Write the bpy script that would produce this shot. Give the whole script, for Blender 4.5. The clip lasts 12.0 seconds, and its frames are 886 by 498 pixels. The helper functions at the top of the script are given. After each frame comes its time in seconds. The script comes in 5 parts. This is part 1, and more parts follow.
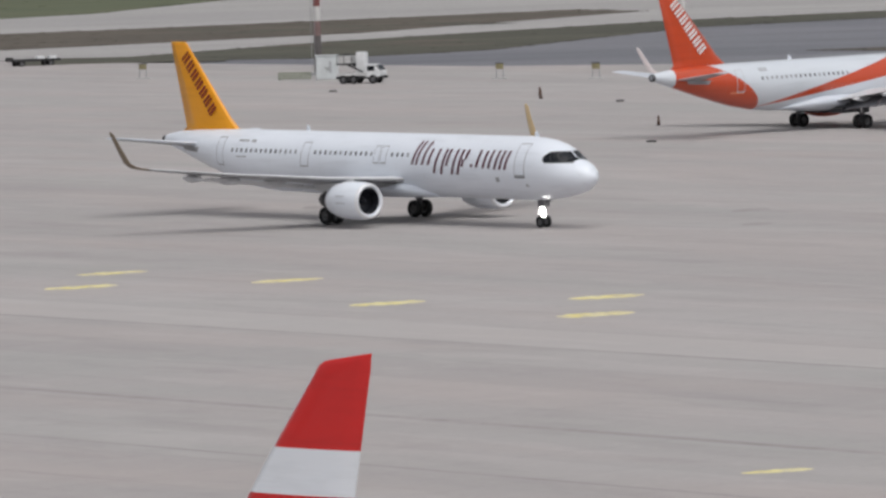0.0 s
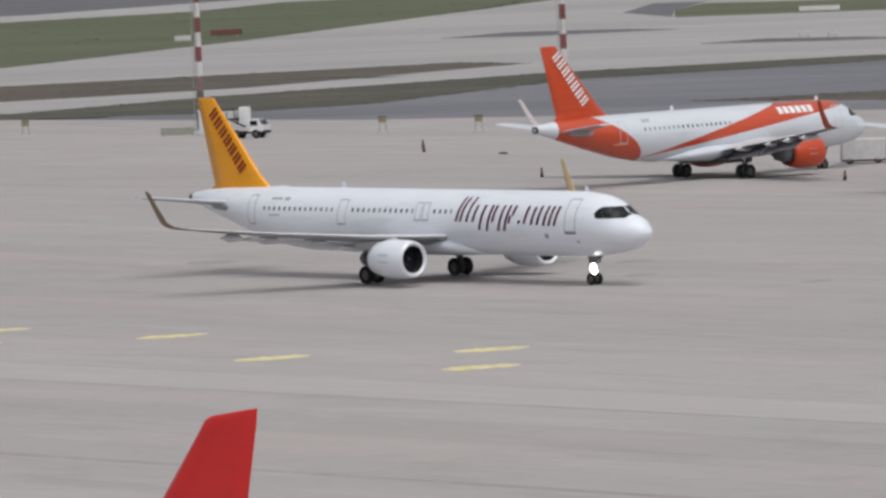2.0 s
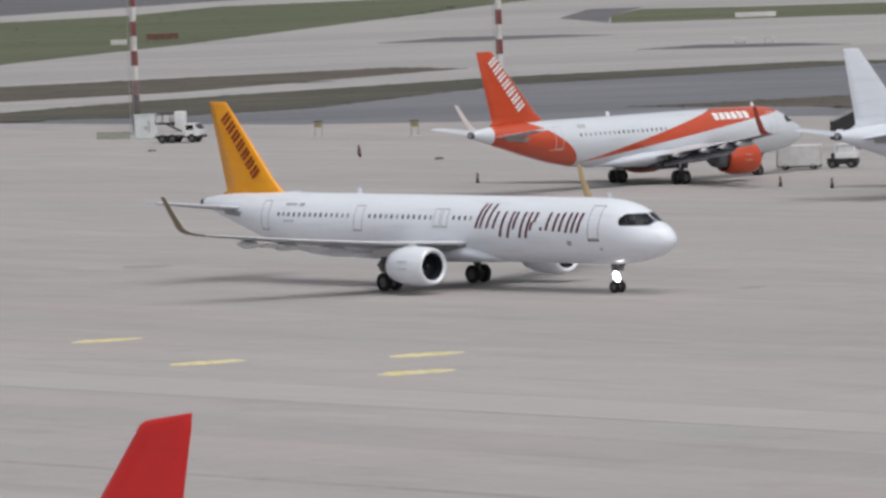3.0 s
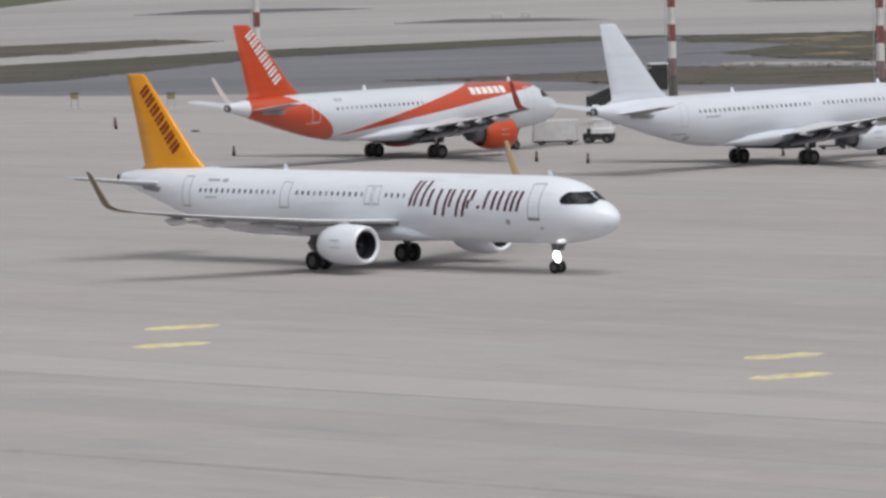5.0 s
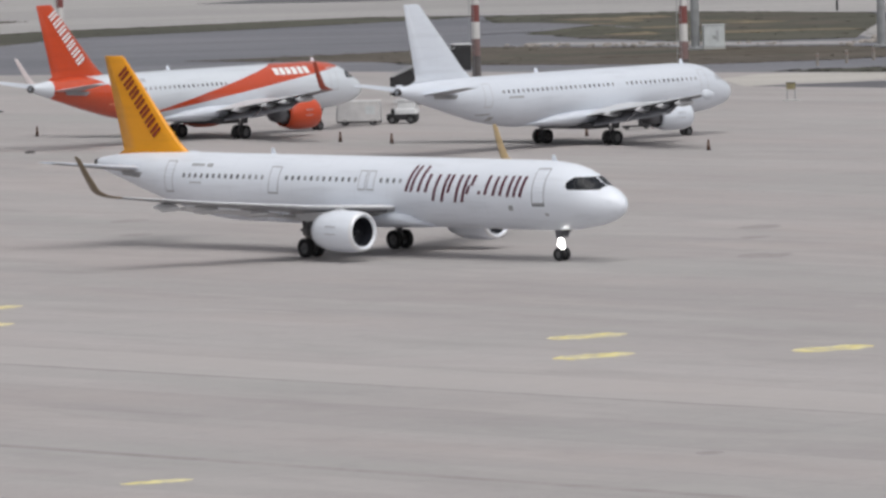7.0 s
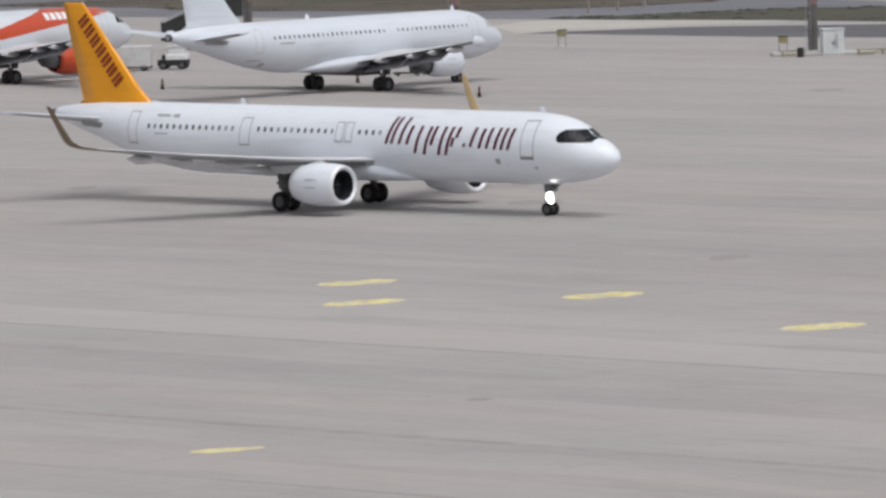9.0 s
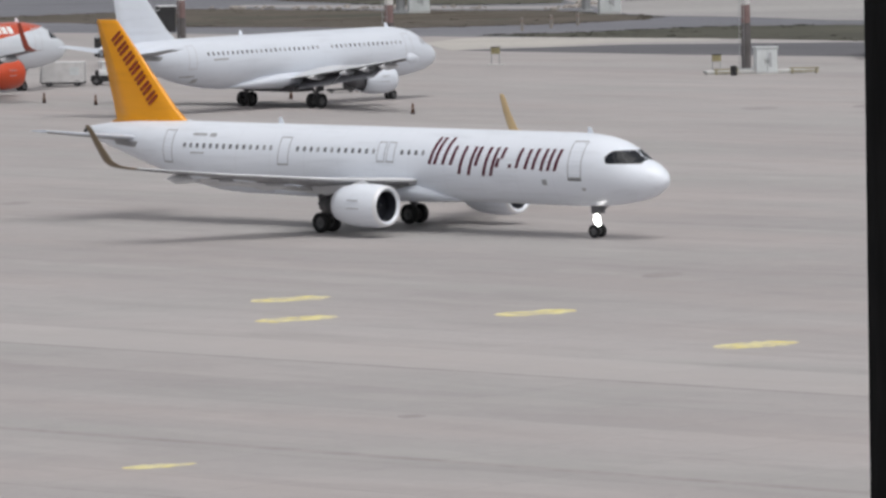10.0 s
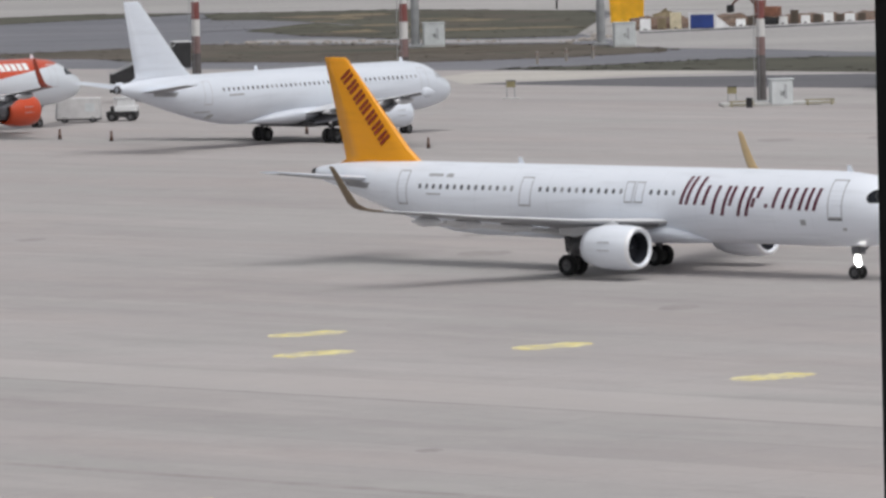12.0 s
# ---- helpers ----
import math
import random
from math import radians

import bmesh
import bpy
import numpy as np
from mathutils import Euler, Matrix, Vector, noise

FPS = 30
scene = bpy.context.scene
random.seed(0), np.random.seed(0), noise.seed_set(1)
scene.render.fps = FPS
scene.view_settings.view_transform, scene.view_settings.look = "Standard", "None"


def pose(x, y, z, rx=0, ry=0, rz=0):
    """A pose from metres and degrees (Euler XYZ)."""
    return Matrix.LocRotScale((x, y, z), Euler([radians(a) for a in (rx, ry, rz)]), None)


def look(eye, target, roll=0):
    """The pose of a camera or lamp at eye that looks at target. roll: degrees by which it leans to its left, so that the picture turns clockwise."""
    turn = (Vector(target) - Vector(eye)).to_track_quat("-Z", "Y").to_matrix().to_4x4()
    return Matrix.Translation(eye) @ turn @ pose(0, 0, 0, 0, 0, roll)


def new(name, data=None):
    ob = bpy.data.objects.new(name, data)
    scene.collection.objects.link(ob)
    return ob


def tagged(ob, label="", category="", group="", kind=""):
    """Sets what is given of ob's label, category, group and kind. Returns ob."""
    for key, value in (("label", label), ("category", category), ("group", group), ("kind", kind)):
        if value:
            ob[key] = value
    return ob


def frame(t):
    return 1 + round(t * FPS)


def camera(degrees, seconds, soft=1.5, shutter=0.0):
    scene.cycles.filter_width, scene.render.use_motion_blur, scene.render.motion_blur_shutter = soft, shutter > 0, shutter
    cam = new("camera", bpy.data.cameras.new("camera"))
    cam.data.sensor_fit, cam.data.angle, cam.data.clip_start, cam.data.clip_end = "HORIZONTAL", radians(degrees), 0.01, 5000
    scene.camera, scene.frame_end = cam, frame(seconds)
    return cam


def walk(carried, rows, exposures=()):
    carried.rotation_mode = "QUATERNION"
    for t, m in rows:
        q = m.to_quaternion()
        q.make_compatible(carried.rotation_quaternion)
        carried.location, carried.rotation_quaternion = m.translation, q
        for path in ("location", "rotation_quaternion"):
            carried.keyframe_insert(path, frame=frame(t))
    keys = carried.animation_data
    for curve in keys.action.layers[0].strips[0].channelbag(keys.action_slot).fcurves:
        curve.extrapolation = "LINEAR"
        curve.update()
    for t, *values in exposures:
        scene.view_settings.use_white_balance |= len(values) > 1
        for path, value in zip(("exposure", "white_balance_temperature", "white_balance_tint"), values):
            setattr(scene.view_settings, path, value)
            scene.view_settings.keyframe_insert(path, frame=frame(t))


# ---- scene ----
EYE = 26.03
cam = camera(7.853, 12.0, soft=2.8)
walk(cam, [
    (0.0, pose(0.0000, 0, EYE, 86.242, 0, 4.439) @ pose(0, 0, 0, 0, 0, -1.825)),
    (0.5, pose(0.0000, 0, EYE, 86.699, 0, 4.429) @ pose(0, 0, 0, 0, 0, -2.046)),
    (1.0, pose(0.0000, 0, EYE, 86.623, 0, 4.020) @ pose(0, 0, 0, 0, 0, -2.330)),
    (1.5, pose(0.0000, 0, EYE, 86.613, 0, 3.598) @ pose(0, 0, 0, 0, 0, -2.192)),
    (2.0, pose(0.0000, 0, EYE, 86.680, 0, 3.394) @ pose(0, 0, 0, 0, 0, -2.324)),
    (2.5, pose(0.0000, 0, EYE, 86.651, 0, 3.167) @ pose(0, 0, 0, 0, 0, -2.194)),
    (2.7, pose(0.0000, 0, EYE, 86.721, 0, 3.044) @ pose(0, 0, 0, 0, 0, -2.160)),
    (4.3, pose(0.0000, 0, EYE, 86.380, 0, 1.694) @ pose(0, 0, 0, 0, 0, -1.830)),
    (4.5, pose(0.0000, 0, EYE, 86.329, 0, 1.528) @ pose(0, 0, 0, 0, 0, -1.788)),
    (5.0, pose(0.0000, 0, EYE, 86.397, 0, 0.657) @ pose(0, 0, 0, 0, 0, -1.649)),
    (5.5, pose(0.0000, 0, EYE, 86.372, 0, -0.000) @ pose(0, 0, 0, 0, 0, -1.616)),
    (6.0, pose(0.0000, 0, EYE, 86.363, 0, -0.562) @ pose(0, 0, 0, 0, 0, -1.602)),
    (6.5, pose(0.0000, 0, EYE, 86.373, 0, -0.863) @ pose(0, 0, 0, 0, 0, -1.640)),
    (7.0, pose(0.0000, 0, EYE, 86.175, 0, -1.082) @ pose(0, 0, 0, 0, 0, -1.591)),
    (7.5, pose(0.0020, 0, EYE, 86.096, 0, -1.609) @ pose(0, 0, 0, 0, 0, -1.521)),
    (7.7, pose(0.0025, 0, EYE, 86.085, 0, -1.744) @ pose(0, 0, 0, 0, 0, -1.500)),
    (9.3, pose(0.0080, 0, EYE, 85.576, 0, -3.439) @ pose(0, 0, 0, 0, 0, -1.260)),
    (9.5, pose(0.0048, 0, EYE, 85.561, 0, -3.597) @ pose(0, 0, 0, 0, 0, -1.239)),
    (10.0, pose(0.0009, 0, EYE, 85.786, 0, -3.712) @ pose(0, 0, 0, 0, 0, -1.021)),
    (10.5, pose(-0.0032, 0, EYE, 85.827, 0, -3.861) @ pose(0, 0, 0, 0, 0, -0.863)),
    (11.0, pose(-0.0061, 0, EYE, 85.778, 0, -3.841) @ pose(0, 0, 0, 0, 0, -0.938)),
    (11.5, pose(-0.0051, 0, EYE, 86.057, 0, -3.791) @ pose(0, 0, 0, 0, 0, -1.180)),
    (12.0, pose(0.0016, 0, EYE, 86.090, 0, -3.572) @ pose(0, 0, 0, 0, 0, -1.382)),
], exposures=[(0.0, -0.14), (2.5, -0.13), (4.5, -0.12), (5.5, -0.10), (7.5, -0.09), (9.5, -0.07), (12.0, -0.07)])

# ---------------------------------------------------------------- world and light
world = bpy.data.worlds.new("overcast_sky")
scene.world = world
world.use_nodes = True
wn, wl = world.node_tree.nodes, world.node_tree.links
sky = wn.new("ShaderNodeTexSky")
sky.sky_type, sky.sun_disc = "NISHITA", False
sky.sun_elevation, sky.sun_rotation = radians(64), radians(150)
sky.air_density, sky.dust_density, sky.ozone_density = 1.0, 4.0, 1.0
grey = wn.new("ShaderNodeHueSaturation")
grey.inputs["Saturation"].default_value = 0.22
wl.new(sky.outputs[0], grey.inputs["Color"])
wl.new(grey.outputs[0], wn["Background"].inputs["Color"])
wn["Background"].inputs["Strength"].default_value = 0.125
sun_data = bpy.data.lights.new("sun", "SUN")
sun_data.energy, sun_data.angle, sun_data.color = 1.2, radians(58), (1.0, 0.98, 0.96)
sun = new("sun", sun_data)
sun.matrix_world = look((0, 0, 0), (-math.cos(radians(64)) * math.sin(radians(150)), -math.cos(radians(64)) * math.cos(radians(150)), -math.sin(radians(64))))


# ---------------------------------------------------------------- materials
def srgb(r, g, b):
    return tuple(((c / 255) / 12.92 if c / 255 <= 0.04045 else ((c / 255 + 0.055) / 1.055) ** 2.4) for c in (r, g, b)) + (1,)


class Nodes:
    """A short way to write node trees."""

    def __init__(self, name):
        self.mat = bpy.data.materials.new(name)
        self.mat.use_nodes = True
        self.t = self.mat.node_tree
        self.bsdf = self.t.nodes["Principled BSDF"]

    def put(self, socket, v):
        if hasattr(v, "is_linked"):
            self.t.links.new(v, socket)
        else:
            socket.default_value = v

    def math(self, op, a, b=0.0, c=0.0):
        n = self.t.nodes.new("ShaderNodeMath")
        n.operation = op
        for s, v in zip(n.inputs, (a, b, c)):
            self.put(s, v)
        return n.outputs[0]

    def coord(self):
        return self.t.nodes.new("ShaderNodeTexCoord").outputs["Object"]

    def world_place(self):
        return self.t.nodes.new("ShaderNodeNewGeometry").outputs["Position"]

    def xyz(self, v):
        n = self.t.nodes.new("ShaderNodeSeparateXYZ")
        self.put(n.inputs[0], v)
        return n.outputs

    def mapped(self, v, scale=(1, 1, 1), turn=0.0):
        n = self.t.nodes.new("ShaderNodeMapping")
        self.put(n.inputs["Vector"], v)
        n.inputs["Scale"].default_value = scale
        n.inputs["Rotation"].default_value = (0, 0, turn)
        return n.outputs[0]

    def noise(self, v, scale, detail=4.0, rough=0.55):
        n = self.t.nodes.new("ShaderNodeTexNoise")
        self.put(n.inputs["Vector"], v)
        n.inputs["Scale"].default_value, n.inputs["Detail"].default_value, n.inputs["Roughness"].default_value = scale, detail, rough
        return n.outputs["Fac"]

    def ramp(self, f, lo, hi, a=0.0, b=1.0):
        n = self.t.nodes.new("ShaderNodeMapRange")
        self.put(n.inputs[0], f)
        for k, v in zip(("From Min", "From Max", "To Min", "To Max"), (lo, hi, a, b)):
            n.inputs[k].default_value = v
        return n.outputs[0]

    def mix(self, f, a, b, blend="MIX"):
        n = self.t.nodes.new("ShaderNodeMix")
        n.data_type, n.blend_type = "RGBA", blend
        self.put(n.inputs[0], f)
        self.put(n.inputs[6], a)
        self.put(n.inputs[7], b)
        return n.outputs[2]

    def bump(self, f, strength, distance):
        n = self.t.nodes.new("ShaderNodeBump")
        self.put(n.inputs["Height"], f)
        n.inputs["Strength"].default_value, n.inputs["Distance"].default_value = strength, distance
        self.put(self.bsdf.inputs["Normal"], n.outputs[0])

    def done(self, color, rough=0.5, metal=0.0, coat=0.0):
        self.put(self.bsdf.inputs["Base Color"], color)
        self.put(self.bsdf.inputs["Roughness"], rough)
        self.put(self.bsdf.inputs["Metallic"], metal)
        self.put(self.bsdf.inputs["Coat Weight"], coat)
        return self.mat


def plain(name, rgb, rough=0.5, metal=0.0, vary=0.12, size=3.0, coat=0.0):
    """A painted or bare surface with blotches and fine grain."""
    n = Nodes(name)
    c = n.coord()
    big, fine = n.noise(c, 1 / size, 4), n.noise(c, 14 / size, 3)
    col = n.mix(n.ramp(big, 0.3, 0.7), tuple(v * (1 - vary) for v in rgb[:3]) + (1,), tuple(min(1, v * (1 + vary)) for v in rgb[:3]) + (1,))
    col = n.mix(n.ramp(fine, 0.5, 0.8, 0.0, vary), col, tuple(v * 0.6 for v in rgb[:3]) + (1,))
    n.bump(fine, 0.08, 0.01)
    return n.done(col, n.ramp(fine, 0.3, 0.7, max(0.02, rough - 0.08), min(1, rough + 0.08)), metal, coat)


def aircraft_paint(name, rgb, mask=None, second=None, seams=0.12, coat=0.25):
    """Glossy airframe paint: dirt streaks along the airflow, faint panel joints; mask(n, bx, z) paints a second colour."""
    n = Nodes(name)
    c = n.coord()
    x, y, z = n.xyz(c)
    streak = n.noise(n.mapped(c, (0.25, 1.5, 2.2)), 1.0, 5, 0.6)
    fine = n.noise(c, 6.0, 3)
    base = rgb
    if mask:
        base = n.mix(mask(n, n.math("MULTIPLY", x, -1.0), z), rgb, second)
    col = n.mix(n.ramp(streak, 0.5, 0.85, 0.0, 0.28), base, (0.42, 0.42, 0.42, 1), "MULTIPLY")
    seam = n.math("MULTIPLY", n.math("LESS_THAN", x, -6.0), n.math("LESS_THAN", n.math("ABSOLUTE", n.math("SUBTRACT", n.math("FRACT", n.math("MULTIPLY", x, 1 / 2.67)), 0.5)), 0.006))
    col = n.mix(n.math("MULTIPLY", seam, seams), col, (0.3, 0.3, 0.32, 1))
    n.bump(fine, 0.03, 0.01)
    return n.done(col, n.ramp(streak, 0.3, 0.8, 0.28, 0.45), 0.0, coat)


def lane_concrete(name="apron_concrete", fresh=0.0):
    """Worn paving; fresh lifts a lane that was relaid later."""
    n = Nodes(name)
    w = n.world_place()
    turned = n.mapped(w, (1, 1, 1), radians(45))
    rnd = n.t.nodes.new("ShaderNodeObjectInfo").outputs["Random"]
    big = n.noise(n.mapped(turned, (0.012, 0.05, 1)), 1.0, 4, 0.55)
    mid = n.noise(n.mapped(turned, (0.06, 0.22, 1)), 1.0, 5, 0.6)
    fine = n.noise(w, 2.2, 5, 0.65)
    u = n.xyz(turned)[0]
    col = n.mix(n.ramp(big, 0.3, 0.7), srgb(161, 156, 155), srgb(175, 170, 169))
    col = n.mix(n.ramp(rnd, 0.0, 1.0, 0.0, 0.5), col, srgb(152, 147, 146))
    col = n.mix(n.ramp(mid, 0.52, 0.80, 0.0, 0.42), col, srgb(126, 121, 119))
    col = n.mix(n.ramp(fine, 0.35, 0.75, 0.0, 0.2), col, srgb(134, 132, 131))
    hue = n.noise(n.mapped(turned, (0.03, 0.09, 1)), 1.0, 3, 0.5)
    col = n.mix(n.ramp(hue, 0.5, 0.7, 0.0, 0.45), col, srgb(170, 160, 157))
    col = n.mix(n.ramp(hue, 0.5, 0.3, 0.0, 0.45), col, srgb(159, 159, 157))
    patch = n.noise(n.mapped(w, (0.55, 0.4, 1)), 1.0, 5, 0.7)
    col = n.mix(n.ramp(patch, 0.54, 0.76, 0.0, 0.17), col, srgb(190, 186, 184))
    col = n.mix(n.ramp(patch, 0.46, 0.28, 0.0, 0.13), col, srgb(132, 128, 126))
    streak = n.noise(n.mapped(turned, (0.07, 0.24, 1)), 1.0, 3, 0.5)
    col = n.mix(n.ramp(streak, 0.58, 0.63, 0.0, 0.13), col, srgb(192, 187, 185))
    col = n.mix(n.ramp(streak, 0.40, 0.35, 0.0, 0.12), col, srgb(132, 127, 126))
    cross = n.math("LESS_THAN", n.math("ABSOLUTE", n.math("SUBTRACT", n.math("FRACT", n.math("MULTIPLY", u, 1 / 7.5)), 0.5)), 0.004)
    col = n.mix(n.math("MULTIPLY", cross, 0.25), col, srgb(105, 103, 102))
    if fresh:
        col = n.mix(fresh, col, srgb(190, 186, 184))
    n.bump(fine, 0.25, 0.01)
    return n.done(col, 0.88)


def ground_mix(name, a, b, c3, stretch=(0.02, 0.08, 1), rough=0.95, turn=45, fine_scale=1.2):
    n = Nodes(name)
    w = n.world_place()
    big = n.noise(n.mapped(w, stretch, radians(turn)), 1.0, 5, 0.6)
    mid = n.noise(n.mapped(w, tuple(6 * s for s in stretch), radians(turn)), 1.0, 4, 0.6)
    fine = n.noise(w, fine_scale, 4, 0.65)
    col = n.mix(n.ramp(big, 0.35, 0.65), a, b)
    col = n.mix(n.ramp(mid, 0.5, 0.75, 0.0, 0.7), col, c3)
    col = n.mix(n.ramp(fine, 0.45, 0.8, 0.0, 0.35), col, tuple(v * 0.55 for v in c3[:3]) + (1,))
    n.bump(fine, 0.4, 0.03)
    return n.done(col, rough)


def glowing(name, rgb, strength):
    n = Nodes(name)
    n.put(n.bsdf.inputs["Emission Color"], rgb)
    n.put(n.bsdf.inputs["Emission Strength"], strength)
    return n.done(rgb, 0.3)


def orange_livery(n, bx, z):
    """Orange rear fuselage and the rising band to the top of the nose."""
    dz = n.math("SUBTRACT", z, 1.6)
    front = n.math("ADD", n.math("MULTIPLY", n.math("MULTIPLY", dz, dz), 0.27), 26.9)
    rear = n.math("MULTIPLY", n.math("GREATER_THAN", bx, front), n.math("LESS_THAN", bx, 35.5))
    low = n.math("ADD", n.math("MULTIPLY", bx, -0.133), 5.816)
    high = n.math("ADD", n.math("MULTIPLY", bx, -0.225), 8.32)
    band = n.math("MULTIPLY", n.math("GREATER_THAN", z, low), n.math("LESS_THAN", z, high))
    band = n.math("MULTIPLY", band, n.math("GREATER_THAN", bx, 3.0))
    return n.math("MAXIMUM", rear, band)


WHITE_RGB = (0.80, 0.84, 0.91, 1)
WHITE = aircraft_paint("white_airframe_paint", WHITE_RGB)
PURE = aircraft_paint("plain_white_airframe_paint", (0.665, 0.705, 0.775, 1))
ORANGE_RGB = srgb(196, 70, 30)
ORANGE = aircraft_paint("orange_airframe_paint", ORANGE_RGB)
BAND = aircraft_paint("white_and_orange_fuselage_paint", (0.66, 0.70, 0.755, 1), orange_livery, ORANGE_RGB, coat=0.8)
YELLOW = aircraft_paint("amber_tail_paint", srgb(236, 158, 6), seams=0.0)
# Outer winglet face: the amber is darkened here to carry its shade.
TIPOUT = aircraft_paint("shaded_amber_winglet_paint", srgb(116, 101, 80), seams=0.0)
TIPIN = aircraft_paint("pale_amber_winglet_paint", srgb(192, 168, 128), seams=0.0)
TIPPALE = aircraft_paint("pale_pinkish_winglet_paint", srgb(206, 196, 196), seams=0.0)
TIPRED = aircraft_paint("dark_orange_winglet_paint", srgb(150, 58, 36), seams=0.0)
def banded_tail(n, bx, z):
    """The white band across the red tail, above a second red one."""
    q = n.math("ADD", z, n.math("MULTIPLY", n.math("SUBTRACT", bx, 34.0), 0.01))
    return n.math("MULTIPLY", n.math("GREATER_THAN", q, 7.78), n.math("LESS_THAN", q, 9.08))


RED = aircraft_paint("red_and_white_tail_paint", srgb(208, 34, 33), banded_tail, (0.80, 0.82, 0.86, 1), 0.0)
# Holds the shade under the taxiing wing in its colour; also the trim panel's grey.
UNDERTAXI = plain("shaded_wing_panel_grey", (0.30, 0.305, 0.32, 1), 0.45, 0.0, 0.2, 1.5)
WING = plain("grey_wing_paint", (0.60, 0.61, 0.63, 1), 0.4, 0.0, 0.1, 2.5)
# Bare metal of flaps and exhaust; on parked wings it paints the underside shade.
UNDERWING = plain("grey_metal_and_underwing_shade", (0.17, 0.17, 0.185, 1), 0.5, 0.2, 0.3, 1.2)
LIP = plain("polished_pale_intake_metal", (0.80, 0.81, 0.84, 1), 0.38, 0.35, 0.06, 1.0)
DARKMETAL = plain("dark_metal", (0.07, 0.07, 0.075, 1), 0.45, 0.6, 0.25, 0.8)
STRUT = plain("landing_gear_metal", (0.13, 0.13, 0.14, 1), 0.4, 0.5, 0.25, 0.5)
RUBBER = plain("tyre_rubber", (0.018, 0.018, 0.019, 1), 0.85, 0.0, 0.3, 0.4)
RIM = plain("wheel_rim", (0.16, 0.16, 0.165, 1), 0.45, 0.6, 0.2, 0.3)
GLASS = plain("dark_cockpit_glass", (0.012, 0.014, 0.018, 1), 0.12, 0.0, 0.1, 1.0, 0.05)
GLASS.node_tree.nodes["Principled BSDF"].inputs["Specular IOR Level"].default_value = 0.25
MASK = plain("black_window_surround_paint", (0.010, 0.011, 0.014, 1), 0.5, 0.0, 0.1, 1.0)
FANBLACK = plain("dark_fan_metal", (0.022, 0.024, 0.032, 1), 0.5, 0.2, 0.25, 0.5)


def cabin_glass():
    """Small panes, most dark, some with the blind drawn."""
    n = Nodes("cabin_window_glass")
    rnd = n.t.nodes.new("ShaderNodeObjectInfo").outputs["Random"]
    fine = n.noise(n.coord(), 6.0, 3)
    col = n.mix(n.ramp(rnd, 0.6, 0.75), (0.085, 0.09, 0.105, 1), (0.30, 0.31, 0.335, 1))
    col = n.mix(n.ramp(fine, 0.4, 0.8, 0.0, 0.3), col, (0.16, 0.165, 0.18, 1))
    return n.done(col, 0.3, 0.0, 0.1)


CABIN = cabin_glass()
SEAL = plain("grey_door_outline", (0.40, 0.41, 0.43, 1), 0.6, 0.0, 0.15, 0.5)
PALESEAL = plain("pale_door_outline", (0.52, 0.53, 0.56, 1), 0.5, 0.0, 0.12, 0.5)
PALEORANGE = plain("pale_orange_emblem_paint", srgb(222, 134, 96), 0.4, 0.0, 0.1, 0.6)
MAROON = plain("maroon_lettering_paint", srgb(88, 24, 48), 0.4, 0.0, 0.1, 0.6)
PURPLE = plain("dark_red_tail_lettering_paint", srgb(140, 44, 26), 0.4, 0.0, 0.1, 0.6)
LETTER = plain("white_lettering_paint", (0.8, 0.8, 0.8, 1), 0.4, 0.0, 0.08, 0.6)
LAMP = glowing("taxi_light_glow", (1.0, 0.98, 0.94, 1), 9.0)
PALECABIN = plain("pale_cabin_blinds", (0.45, 0.465, 0.50, 1), 0.3, 0.0, 0.15, 0.5)
BUSGLASS = plain("dark_blue_bus_glass", (0.018, 0.03, 0.07, 1), 0.35, 0.0, 0.15, 1.0)
CONCRETE = lane_concrete()
PALELANE = lane_concrete("relaid_apron_concrete", 0.35)
JOINT = ground_mix("joint_sealant", srgb(148, 143, 141), srgb(164, 159, 157), srgb(138, 133, 131))
FARCON = ground_mix("far_concrete", srgb(154, 152, 151), srgb(168, 165, 164), srgb(144, 141, 140), (0.004, 0.02, 1))
LIGHTCON = ground_mix("pale_concrete", srgb(176, 172, 167), srgb(188, 184, 178), srgb(160, 156, 150), (0.01, 0.03, 1))
ASPHALT = ground_mix("asphalt", srgb(106, 107, 114), srgb(123, 123, 129), srgb(96, 97, 103), (0.006, 0.03, 1))
DARKASPHALT = ground_mix("dark_asphalt", srgb(92, 92, 97), srgb(108, 107, 111), srgb(84, 84, 88), (0.01, 0.05, 1))
GRASS = ground_mix("airfield_grass", srgb(80, 87, 65), srgb(97, 100, 77), srgb(68, 77, 56), (0.01, 0.03, 1), 1.0)
DRYGRASS = ground_mix("dry_brown_grass", srgb(80, 74, 66), srgb(98, 90, 81), srgb(60, 54, 46), (0.02, 0.06, 1), 1.0)
DARKGRASS = ground_mix("dark_dull_grass", srgb(69, 68, 59), srgb(87, 85, 74), srgb(52, 53, 43), (0.02, 0.06, 1), 1.0)
def worn_marking():
    """Yellow road paint, rubbed through to the concrete in places."""
    n = Nodes("worn_yellow_marking")
    w = n.world_place()
    wear = n.noise(n.mapped(w, (1.1, 0.5, 1)), 1.0, 5, 0.65)
    tone = n.noise(w, 0.8, 3)
    col = n.mix(n.ramp(tone, 0.35, 0.65), srgb(217, 203, 122), srgb(226, 219, 174))
    col = n.mix(n.ramp(wear, 0.44, 0.66, 0.0, 0.9), col, srgb(178, 172, 162))
    return n.done(col, 0.8)


